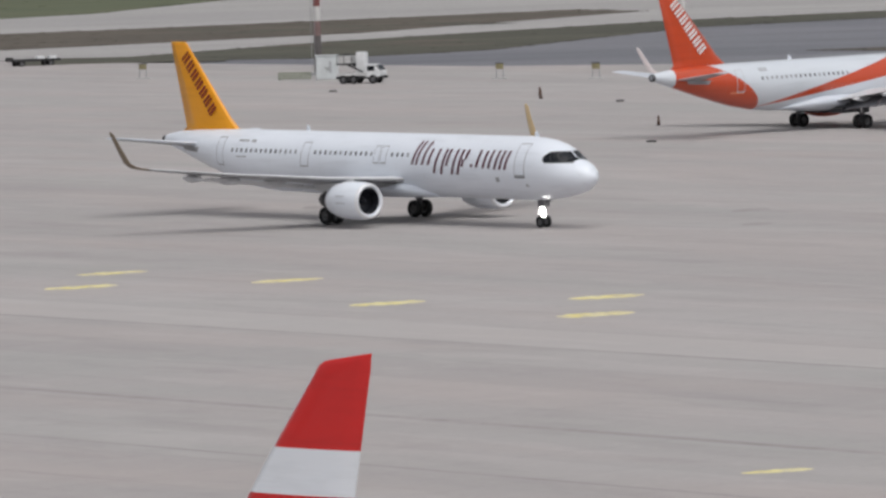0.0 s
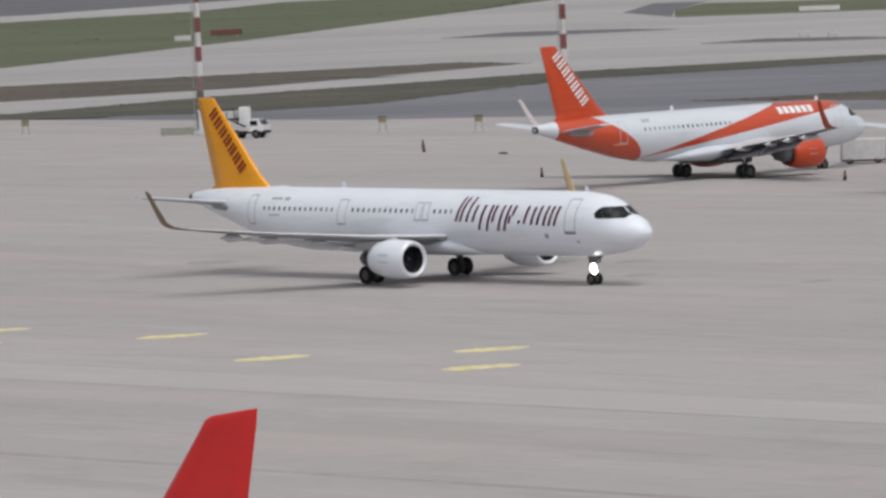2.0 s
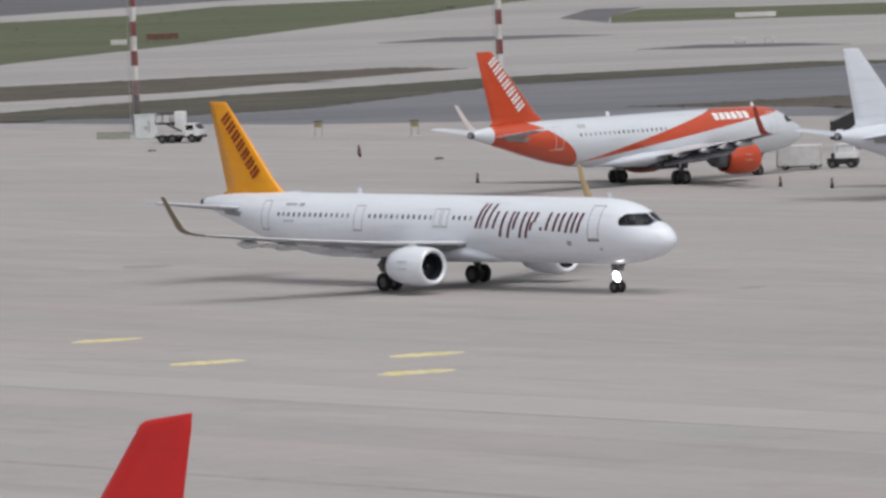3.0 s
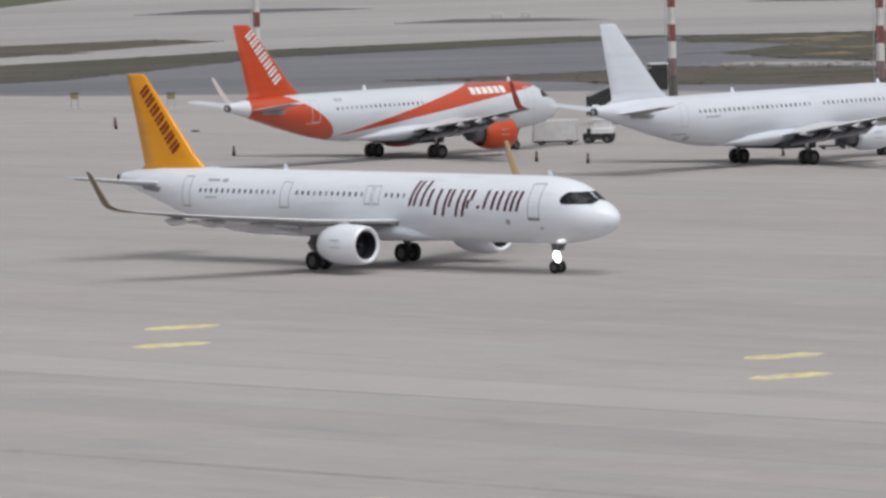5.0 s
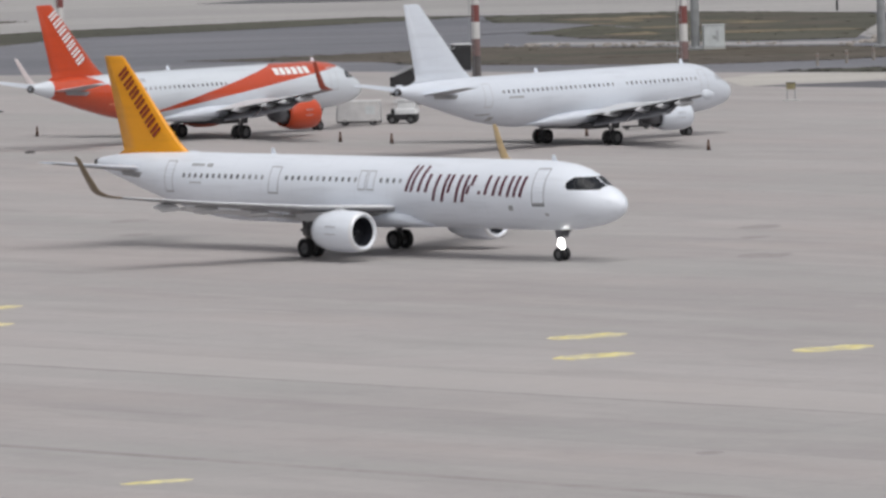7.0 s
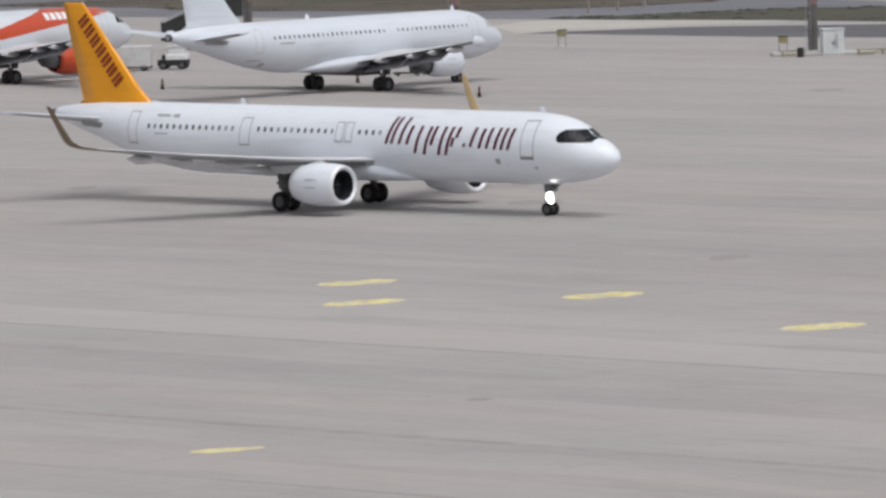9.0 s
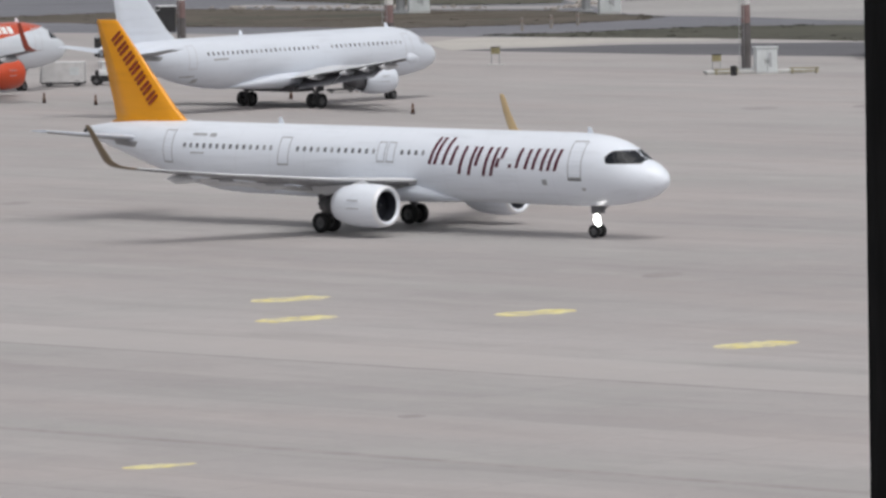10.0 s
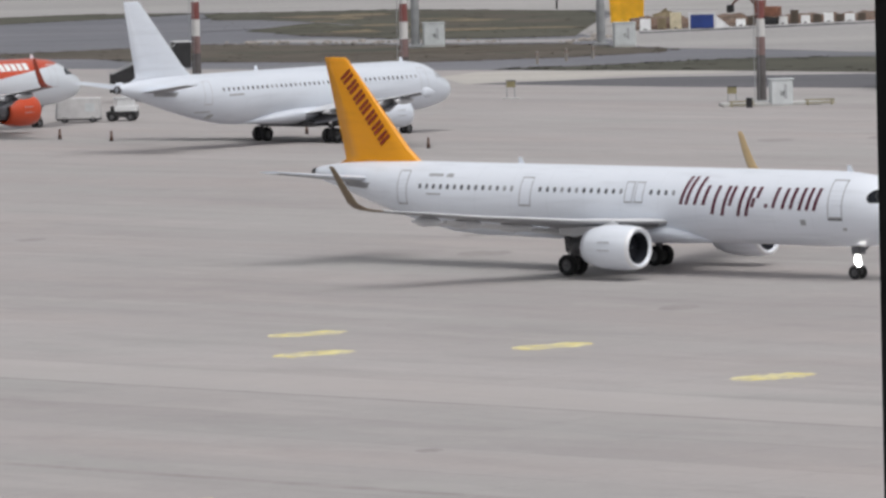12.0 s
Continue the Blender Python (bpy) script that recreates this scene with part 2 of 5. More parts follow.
MARKING = worn_marking()
VANWHITE = plain("vehicle_white_paint", (0.76, 0.77, 0.78, 1), 0.4, 0.0, 0.12, 1.5, 0.2)
BLACK = plain("black_plastic", (0.022, 0.022, 0.024, 1), 0.6, 0.0, 0.3, 0.6)
GALV = plain("galvanised_steel", (0.38, 0.39, 0.40, 1), 0.5, 0.6, 0.15, 1.0)
MASTRED = plain("red_mast_paint", srgb(124, 72, 69), 0.6, 0.0, 0.2, 1.5)
MASTFADED = plain("faded_red_mast_paint", srgb(124, 102, 100), 0.6, 0.0, 0.25, 1.2)
MASTGREY = plain("weathered_grey_mast", (0.11, 0.10, 0.10, 1), 0.6, 0.0, 0.25, 1.5)
MASTWHITE = plain("white_mast_paint", (0.60, 0.59, 0.58, 1), 0.6, 0.0, 0.12, 1.5)
CABINET = plain("pale_grey_cabinet_paint", (0.62, 0.65, 0.66, 1), 0.5, 0.0, 0.1, 1.0)
BLUE = plain("blue_container_paint", srgb(38, 62, 128), 0.5, 0.0, 0.2, 1.5)
TRUCKYELLOW = plain("yellow_body_paint", srgb(232, 176, 36), 0.5, 0.0, 0.2, 1.5)
RUST = plain("red_brown_steel", srgb(110, 76, 66), 0.7, 0.0, 0.25, 1.0)
SOIL = plain("dug_soil", srgb(122, 110, 88), 0.95, 0.0, 0.3, 1.5)
FRAME = plain("dark_window_frame", (0.008, 0.008, 0.009, 1), 0.9, 0.0, 0.2, 0.3)
FRAME.node_tree.nodes["Principled BSDF"].inputs["Specular IOR Level"].default_value = 0.05
ROOM = plain("dark_room_lining", (0.05, 0.05, 0.052, 1), 0.95, 0.0, 0.1, 2.0)
WALL = plain("terminal_render", (0.5, 0.5, 0.49, 1), 0.8, 0.0, 0.1, 2.0)


# ---------------------------------------------------------------- mesh helpers
def part(name, bm, material, parent=None, label=""):
    """Links a bmesh as one mesh object, under a thing or part where one is given."""
    bmesh.ops.recalc_face_normals(bm, faces=bm.faces)
    me = bpy.data.meshes.new(name)
    bm.to_mesh(me)
    bm.free()
    me.materials.append(material)
    ob = new(name, me)
    if parent:
        ob.parent = parent
    return tagged(ob, label)


def shade(ob, smooth=True):
    for f in ob.data.polygons:
        f.use_smooth = smooth
    return ob


def share(name, me, parent, m, label=""):
    """Another object on the same mesh."""
    ob = new(name, me)
    ob.parent, ob.matrix_basis = parent, m
    return tagged(ob, label)


def thing(name, label, category, m, group="", kind=""):
    ob = new(name)
    ob.empty_display_size = 0.5
    ob.matrix_basis = m
    return tagged(ob, label, category, group, kind)


def box(bm, c, s, bevel=0.0, turn=None):
    """A bevelled block with centre c and full sizes s."""
    made = bmesh.ops.create_cube(bm, size=1.0)["verts"]
    bmesh.ops.scale(bm, vec=s, verts=made)
    if bevel:
        edges = list({e for v in made for e in v.link_edges})
        made = list({v for f in bmesh.ops.bevel(bm, geom=edges, offset=bevel, segments=2, affect="EDGES", profile=0.6)["faces"] for v in f.verts} | {v for v in made if v.is_valid})
    if turn:
        bmesh.ops.transform(bm, matrix=turn, verts=made)
    bmesh.ops.translate(bm, vec=c, verts=made)
    return bm


def block(c, s, bevel=0.0, turn=None):
    return box(bmesh.new(), c, s, bevel, turn)


def rod(bm, a, b, r0, r1=None, seg=10):
    """A tapered round bar from a to b."""
    a, b = Vector(a), Vector(b)
    m = Matrix.Translation((a + b) / 2) @ (b - a).to_track_quat("Z", "Y").to_matrix().to_4x4()
    bmesh.ops.create_cone(bm, cap_ends=True, segments=seg, radius1=r0, radius2=r0 if r1 is None else r1, depth=(b - a).length, matrix=m)
    return bm


def lathe(bm, profile, m, seg=24, closed=False, caps=True):
    """Turns a profile of (along, radius) round the local X axis."""
    rings = []
    for x, r in profile:
        rings.append([bm.verts.new(m @ Vector((x, r * math.cos(2 * math.pi * k / seg), r * math.sin(2 * math.pi * k / seg)))) for k in range(seg)])
    pairs = list(zip(rings, rings[1:])) + ([(rings[-1], rings[0])] if closed else [])
    for p, q in pairs:
        for k in range(seg):
            bm.faces.new((p[k], p[(k + 1) % seg], q[(k + 1) % seg], q[k]))
    if caps and not closed:
        for r in (rings[0], rings[-1]):
            if profile[rings.index(r)][1] > 0.001:
                bm.faces.new(r)
    return bm


def loft(bm, rings):
    """Skins closed rings of equal length and caps the ends."""
    vs = [[bm.verts.new(p) for p in r] for r in rings]
    k = len(vs[0])
    for p, q in zip(vs, vs[1:]):
        for i in range(k):
            bm.faces.new((p[i], p[(i + 1) % k], q[(i + 1) % k], q[i]))
    bm.faces.new(vs[0])
    bm.faces.new(vs[-1])
    return bm


# ---------------------------------------------------------------- airliners
AIRFOIL = ((1.0, 0.02), (0.75, 0.30), (0.45, 0.50), (0.2, 0.46), (0.05, 0.31), (0.0, 0.14), (0.06, -0.2), (0.2, -0.38), (0.45, -0.44), (0.75, -0.25), (1.0, -0.02))


def foil_ring(bx, y, z, chord, thick, cant, side, twist=0.0):
    """One wing section: leading edge at (bx aft of the nose, y outboard, z), its normal leaning inboard by cant degrees, its nose up by twist degrees."""
    c, s = math.cos(radians(cant)), math.sin(radians(cant))
    return [Vector((-(bx + u * chord), -side * (y - w * thick * chord * s), z + w * thick * chord * c + (0.6 - u) * chord * math.tan(radians(twist)))) for u, w in AIRFOIL]


def curve(points, x):
    return float(np.interp(x, [p[0] for p in points], [p[1] for p in points]))


class Hull:
    """The fuselage of a twin-jet of the given length; sizes in metres from the nose tip."""

    def __init__(self, length):
        e = length - 44.51
        self.length = length
        self.top = ((0, 3.40), (0.12, 3.70), (0.4, 4.02), (0.9, 4.33), (1.5, 4.55), (1.7, 4.63), (2.0, 4.86), (2.6, 5.24), (3.2, 5.50), (4.0, 5.70), (5.0, 5.82), (6.5, 5.88), (36 + e, 5.88), (40 + e, 5.82), (42.5 + e, 5.66), (44.0 + e, 5.44), (44.51 + e, 5.28))
        self.low = ((0, 3.28), (0.12, 2.98), (0.4, 2.70), (0.9, 2.42), (1.5, 2.22), (2.0, 2.12), (2.6, 2.0), (3.2, 1.91), (4.0, 1.83), (5.0, 1.77), (6.5, 1.74), (31.5 + e, 1.74), (33.5 + e, 1.9), (36 + e, 2.36), (39 + e, 3.16), (42 + e, 4.06), (44.0 + e, 4.66), (44.51 + e, 4.84))
        self.half = ((0, 0.06), (0.12, 0.40), (0.4, 0.73), (0.9, 1.08), (1.5, 1.35), (2.0, 1.50), (2.6, 1.66), (3.2, 1.77), (4.0, 1.87), (5.0, 1.93), (6.5, 1.975), (31.5 + e, 1.975), (34 + e, 1.92), (37 + e, 1.66), (40 + e, 1.18), (42.5 + e, 0.68), (44.0 + e, 0.36), (44.51 + e, 0.22))

    def at(self, bx, th, off=0.0):
        """The point of the skin at bx and the angle th from the top towards starboard."""
        t, l, h = curve(self.top, bx), curve(self.low, bx), curve(self.half, bx)
        return Vector((-bx, -(h + off) * math.sin(th), (t + l) / 2 + ((t - l) / 2 + off) * math.cos(th)))

    def side(self, bx, z, side, off=0.012):
        t, l = curve(self.top, bx), curve(self.low, bx)
        c = max(-1, min(1, (z - (t + l) / 2) / ((t - l) / 2)))
        return self.at(bx, side * math.acos(c), off)

    def skin(self):
        xs = sorted({p[0] for p in self.top} | {p[0] for p in self.low} | {p[0] for p in self.half} | set(np.arange(7, self.length - 9, 1.2).round(2)) | {0.05, 0.25, 0.65, 1.2})
        return loft(bmesh.new(), [[self.at(x, 2 * math.pi * k / 44) for k in range(44)] for x in xs])

    def patch(self, bm, quad, side, off=0.014, n=4):
        """A sheet on the skin between four corners (bx, z), given round its edge."""
        a, b, c, d = [Vector(q) for q in quad]
        g = [[bm.verts.new(self.side(*(a.lerp(b, i / n).lerp(d.lerp(c, i / n), j / n)), side, off)) for j in range(n + 1)] for i in range(n + 1)]
        for i in range(n):
            for j in range(n):
                bm.faces.new((g[i][j], g[i + 1][j], g[i + 1][j + 1], g[i][j + 1]))
        return bm


def wheel(parent, place, radius, width, label=""):
    """A tyre with its rim, turning about the lateral axis."""
    w, r = width / 2, radius
    turn = pose(0, 0, 0, 0, 0, 90)
    prof = [(-w * 0.7, r * 0.55), (-w, r * 0.68), (-w, r * 0.86), (-w * 0.72, r * 0.97), (-w * 0.3, r), (w * 0.3, r), (w * 0.72, r * 0.97), (w, r * 0.86), (w, r * 0.68), (w * 0.7, r * 0.55)]
    tyre = shade(part("wheel", lathe(bmesh.new(), prof, turn, 22, True), RUBBER, parent, label))
    tyre.matrix_basis = Matrix.Translation(place)
    bm = lathe(bmesh.new(), [(-w * 0.62, r * 0.12), (-w * 0.62, r * 0.2), (-w * 0.4, r * 0.28), (-w * 0.55, r * 0.56), (w * 0.55, r * 0.56), (w * 0.4, r * 0.28), (w * 0.62, r * 0.2), (w * 0.62, r * 0.12)], turn, 16)
    for k in range(6):
        a = 2 * math.pi * k / 6
        for s in (-1, 1):
            box(bm, (r * 0.36 * math.cos(a), s * w * 0.52, r * 0.36 * math.sin(a)), (r * 0.12, w * 0.16, r * 0.12))
    part("rim", bm, RIM, tyre)
    return tyre


def airliner(name, label, m, length, skin, fin_paint, tip_paint, engine_paint, sharklets=True, parked=True, wing_z=2.55, engine_lift=0.0, engine_size=1.0, fin=None, tail_span=6.2, cockpit=None):
    """A single-aisle twin-jet, nose at the origin, heading +X. Returns it, its hull and its wheels."""
    h = Hull(length)
    cockpit = cockpit or GLASS
    e = length - 44.51
    wg = (length - 37.57) * 4.27 / 6.94                        # how far the wing lies behind that of the shorter type
    gear = 17.71 + wg
    top = thing(name, label, "airplane", m, "airliners on the apron")
    shade(part("fuselage", h.skin(), skin, top))
    bm = bmesh.new()                                            # belly fairing
    rings = []
    lift = 0.0 if parked else 0.2
    for bx, hw, lo, hi in ((gear - 7.4, 0.9, 1.76, 2.1), (gear - 6.2, 1.75, 1.58 + 0.6 * lift, 2.7), (gear - 4.5, 2.06, 1.46 + lift, 3.1), (gear, 2.1, 1.42 + lift, 3.1), (gear + 2.2, 2.12, 1.5 + lift, 3.0), (gear + 4.2, 1.95, 1.62 + 0.5 * lift, 2.7), (gear + 5.8, 1.4, 1.74, 2.3), (gear + 6.8, 0.8, 1.78, 2.0)):
        rings.append([Vector((-bx, hw * math.sin(a) * (abs(math.sin(a)) ** -0.25 if abs(math.sin(a)) > 0.01 else 1), (lo + hi) / 2 + (hi - lo) / 2 * math.cos(a))) for a in [2 * math.pi * k / 24 for k in range(24)]])
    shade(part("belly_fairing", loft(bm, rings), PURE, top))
    wheels = []
    if parked:                                                  # dark block for the shade and gear doors between the legs
        part("gear_bay_shade", block((-gear - 0.1, 0, 1.5), (2.2, 5.2, 0.45), 0.08), DARKMETAL, top)
    droop = 0.6 if parked else 0.0                             # flaps hang a little on the parked ones
    for side in (1, -1):                                        # starboard, then port
        s = side
        wl = 12.1 + wg
        secs = [(wl, 1.2, wing_z - 0.05, 6.9, 0.13, 0), (wl + 0.6, 2.1, wing_z, 6.2, 0.13, 3), (wl + 2.45, 6.4, wing_z + 0.48, 4.1, 0.12, 4), (wl + 5.2, 11.8, wing_z + 1.1, 2.75, 0.11, 5), (wl + 7.55, 16.6, wing_z + 1.72, 1.62, 0.10, 7)] + ([(wl + 7.85, 16.98, wing_z + 1.77, 1.50, 0.10, 9)] if sharklets else [])
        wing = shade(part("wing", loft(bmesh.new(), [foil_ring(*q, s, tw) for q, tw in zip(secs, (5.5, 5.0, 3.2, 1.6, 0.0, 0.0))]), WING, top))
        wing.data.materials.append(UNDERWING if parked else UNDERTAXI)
        for f in wing.data.polygons:                            # underside shade put into a darker grey on the lower faces
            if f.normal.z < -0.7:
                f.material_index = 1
        if not parked:                                          # dark rod standing in for the shade under the inner slat
            part("slat_shade", rod(bmesh.new(), (-(wl + 0.8), -s * 2.2, wing_z + 0.24), (-(wl + 1.95), -s * 4.8, wing_z + 0.4), 0.1, 0.07, 8), DARKMETAL, top)
        if sharklets:
            ring = [(wl + 7.85, 16.98, wing_z + 1.77, 1.50, 0.10, 9), (wl + 8.15, 17.2, wing_z + 1.81, 1.28, 0.10, 16), (wl + 8.75, 17.4, wing_z + 1.93, 0.95, 0.10, 42), (wl + 9.3, 17.52, wing_z + 2.2, 0.72, 0.09, 77), (wl + 9.95, 17.68, wing_z + 3.12, 0.56, 0.08, 79), (wl + 10.5, 17.86, wing_z + 4.02, 0.42, 0.08, 79), (wl + 10.7, 17.91, wing_z + 4.2, 0.26, 0.07, 79)]
            wt = shade(part("winglet", loft(bmesh.new(), [foil_ring(*q, s) for q in ring]), tip_paint[0], top))
            wt.data.materials.append(tip_paint[1])
            for f in wt.data.polygons:                          # the face towards the fuselage
                if f.normal.y * s > 0.05:
                    f.material_index = 1
        else:
            fence = [(wl + 8.1, 16.75, wing_z + 1.3, 0.7, 0.07, 90), (wl + 7.7, 16.75, wing_z + 1.72, 1.6, 0.07, 90), (wl + 8.4, 16.75, wing_z + 2.1, 0.6, 0.07, 90)]
            shade(part("wingtip_fence", loft(bmesh.new(), [foil_ring(*q, s) for q in fence]), PURE, top))
        bm = bmesh.new()                                        # flap band under the trailing edge
        for y0, y1, x0, x1, z0, z1 in ((2.2, 6.3, wl + 5.2, wl + 5.35, -0.12, 0.38), (6.5, 12.6, wl + 5.3, wl + 7.1, 0.4, 1.16)):
            loft(bm, [[Vector((-(bx + u), -s * y, wing_z + z - 0.16 + w)) for u, w in ((0, 0.02), (1.25, -0.16 - droop), (1.3, -0.24 - droop), (0.1, -0.15))] for bx, y, z in ((x0, y0, z0), (x1, y1, z1))])
        part("flap", bm, UNDERWING if parked else WING, top)
        for y, fx, fl in ((4.4, wl + 4.3, 3.0), (8.2, wl + 4.6, 3.1), (11.2, wl + 5.7, 2.8), (13.6, wl + 6.6, 2.3)):
            zc = wing_z + 0.115 * (y - 2) - 0.34
            bm = lathe(bmesh.new(), [(0, 0.02), (-0.5, 0.22), (-1.4, 0.3), (-fl * 0.75, 0.22), (-fl, 0.03)], Matrix.Translation((-fx, -s * y, zc)), 10)
            shade(part("flap_track_fairing", bm, WING, top))
        # engine
        lip, ey, ez = gear - 6.4, 5.75, 1.87 + engine_lift
        at = Matrix.Translation((-lip, -s * ey, ez)) @ Matrix.Diagonal((1, engine_size, engine_size, 1))
        outer = [(-1.05, 0.86), (-0.45, 0.86), (-0.12, 0.91), (-0.02, 1.01), (0.0, 1.09), (-0.06, 1.17), (-0.25, 1.23), (-0.8, 1.29), (-1.7, 1.30), (-2.5, 1.24), (-3.1, 1.10), (-3.5, 0.97), (-3.49, 0.93), (-2.8, 0.9)]
        eng = shade(part("engine", lathe(bmesh.new(), outer, at, 32, caps=False), engine_paint, top))
        shade(part("intake_lip", lathe(bmesh.new(), [(-0.46, 0.866), (-0.12, 0.916), (-0.015, 1.014), (0.006, 1.09), (-0.055, 1.176), (-0.2, 1.222)], at, 32, caps=False), LIP if not parked else engine_paint, eng))
        bm = lathe(bmesh.new(), [(-0.9, 0.87), (-0.92, 0.87)], at, 28)
        for k in range(20):
            a = 2 * math.pi * k / 20
            box(bm, at @ Vector((-0.84, 0.57 * math.cos(a), 0.57 * math.sin(a))), (0.05, 0.56, 0.16), 0, Matrix.Rotation(a, 4, "X") @ Matrix.Rotation(0.5, 4, "Y"))
        part("fan", bm, FANBLACK, eng)
        shade(part("intake_duct", lathe(bmesh.new(), [(-1.0, 0.845), (-0.45, 0.85), (-0.13, 0.90)], at, 32, caps=False), FANBLACK, eng))
        shade(part("spinner", lathe(bmesh.new(), [(-0.42, 0.01), (-0.55, 0.13), (-0.75, 0.24), (-0.9, 0.29)], at, 16), FANBLACK, eng))
        shade(part("exhaust_cone", lathe(bmesh.new(), [(-2.6, 0.88), (-3.3, 0.74), (-4.1, 0.62), (-4.7, 0.48), (-4.7, 0.32), (-5.3, 0.05)], at, 20), UNDERWING if parked else DARKMETAL, eng))
        pyl = [[Vector((-(lip + u), -s * (ey + w), z)) for u, w, z in ((0.9, 0, ez + 1.0), (2.2, 0.2, ez + 1.0), (4.6, 0.16, ez + 0.5), (5.6, 0, ez + 0.7), (4.6, -0.16, ez + 0.5), (2.2, -0.2, ez + 1.0))],
               [Vector((-(lip + u), -s * (ey + w), z)) for u, w, z in ((1.8, 0, ez + 1.45), (2.8, 0.18, wing_z + 0.35), (4.8, 0.16, wing_z + 0.3), (5.9, 0, wing_z + 0.25), (4.8, -0.16, wing_z + 0.3), (2.8, -0.18, wing_z + 0.35))]]
        part("pylon", loft(bmesh.new(), pyl), WING, eng)
        if not parked or engine_paint == WHITE:
            part("strake", block((-(lip + 1.5), -s * (ey - 0.9), ez + 1.0), (0.9, 0.03, 0.22)), WING, eng)
        for zz in (0.35, -0.1):
            part("nacelle_stencil", block((-(lip + 1.6), -s * (ey + 1.285 * engine_size), ez + zz), (0.85, 0.05, 0.05)), SEAL, eng)
        # tailplane
        hs = [(32.0 + e + 6.94, 0.25, 4.75, 3.5, 0.12, 6), (32.5 + e + 6.94, 1.2, 4.84, 3.0, 0.13, 6), (31.6 + e + 6.94 + 0.628 * (tail_span - 1.2), tail_span, 4.84 + 0.118 * (tail_span - 1.2), 1.6, 0.11, 6)]
        tp = shade(part("tailplane", loft(bmesh.new(), [foil_ring(*q, s) for q in hs]), PURE, top), False)
        tp.data.materials.append(UNDERTAXI)
        for q in tp.data.polygons:                              # darker grey on the downward faces
            if q.normal.z < -0.8:
                q.material_index = 1
        f0 = 32.5 + e + 6.94                                    # bare grey panel where the tailplane trims
        part("trim_panel", h.patch(bmesh.new(), ((f0, 4.3), (f0 + 1.9, 4.42), (f0 + 2.0, 4.72), (f0 - 0.3, 4.62)), s, 0.02, 6), UNDERTAXI, top, "bare grey panel at the tailplane root")
        # main gear
        y = 3.8
        bm = rod(bmesh.new(), (-gear, -s * y, 0.58), (-gear + 0.1, -s * (y + 0.25), 2.75), 0.13, 0.17)
        rod(bm, (-gear, -s * (y - 0.62), 0.58), (-gear, -s * (y + 0.62), 0.58), 0.09)
        rod(bm, (-gear - 0.05, -s * y, 1.1), (-gear, -s * (y - 1.5), 2.4), 0.09)
        rod(bm, (-gear, -s * y, 1.2), (-gear + 1.1, -s * (y + 0.1), 2.6), 0.09)
        rod(bm, (-gear - 0.3, -s * y, 0.75), (-gear - 0.25, -s * (y + 0.1), 1.6), 0.04)
        leg = part("main_gear_leg", bm, STRUT, top)
        part("gear_door", block((-gear + 0.1, -s * (y + 0.5), 1.9), (0.5, 0.05, 1.2), 0.02, pose(0, 0, 0, s * 8)), DARKMETAL, leg)
        for k in (-0.46, 0.46):
            wheels.append((wheel(top, (-gear, -s * (y + k), 0.585), 0.585, 0.44), (-gear, -s * (y + k), 0.585), 0.585))
    # nose gear
    bm = rod(bmesh.new(), (-5.07, 0, 0.38), (-5.15, 0, 1.95), 0.09, 0.12)
    rod(bm, (-5.07, -0.4, 0.38), (-5.07, 0.4, 0.38), 0.06)
    rod(bm, (-5.1, 0, 1.2), (-4.1, 0, 1.95), 0.05)
    leg = part("nose_gear_leg", bm, STRUT, top)
    for k in (-1, 1):
        part("gear_door", block((-5.0, k * 0.3, 1.6), (0.5, 0.04, 0.5), 0.01, pose(0, 0, 0, k * -8)), UNDERWING, leg)
        wheels.append((wheel(top, (-5.07, k * 0.27, 0.38), 0.38, 0.24), (-5.07, k * 0.27, 0.38), 0.38))
    # fin with its dorsal fillet
    f = e + 6.94
    cut = 0.42 if sharklets else 0.0                             # a shorter fin root on the newer types
    fin = fin or [(29.2 + f, 5.55, 7.0 - cut, 0.10), (29.45 + f, 5.9, 6.1 - cut, 0.10), (30.3 + f, 6.6, 5.35 - 0.85 * cut, 0.10), (31.2 + f, 7.6, 4.65 - 0.7 * cut, 0.10), (34.86 + f, 11.66, 1.75, 0.09), (35.05 + f, 11.76, 1.48, 0.05)]
    rings = [[Vector((-(bx + u * c), w * t * c, z + u * c * (rise[0] if rise else 0.0))) for u, w in AIRFOIL] for bx, z, c, t, *rise in fin]
    tail = shade(part("fin", loft(bmesh.new(), rings), fin_paint, top))
    # cockpit glass: a band round the nose between two heights, in three panes a side
    def glass_band(bm, side, z0, z1, f0, f1, off, n=8):
        g = []
        for j in range(n + 1):
            z = z0 + (z1 - z0) * j / n
            front = max(1.27, float(np.interp(z, [p[1] for p in h.top[:11]], [p[0] for p in h.top[:11]])) + 0.002)
            back = 3.2 - 0.75 * ((z - 4.58) / 0.6) ** 2
            g.append([bm.verts.new(h.side(front + (back - front) * (f0 + (f1 - f0) * i / n) ** 1.6, z, side, off)) for i in range(n + 1)])
        for p, q in zip(g, g[1:]):
            for i in range(n):
                bm.faces.new((p[i], p[i + 1], q[i + 1], q[i]))
        return bm

    for side in (1, -1):
        if not parked:
            part("window_surround", glass_band(bmesh.new(), side, 4.27, 4.98, 0.0, 1.0, 0.012, 14), MASK, top)
        for f0, f1 in ((0.04, 0.52), (0.56, 0.77), (0.81, 0.97)):
            part("cockpit_window", glass_band(bmesh.new(), side, 4.36, 4.91, f0, f1, 0.020), cockpit, top)
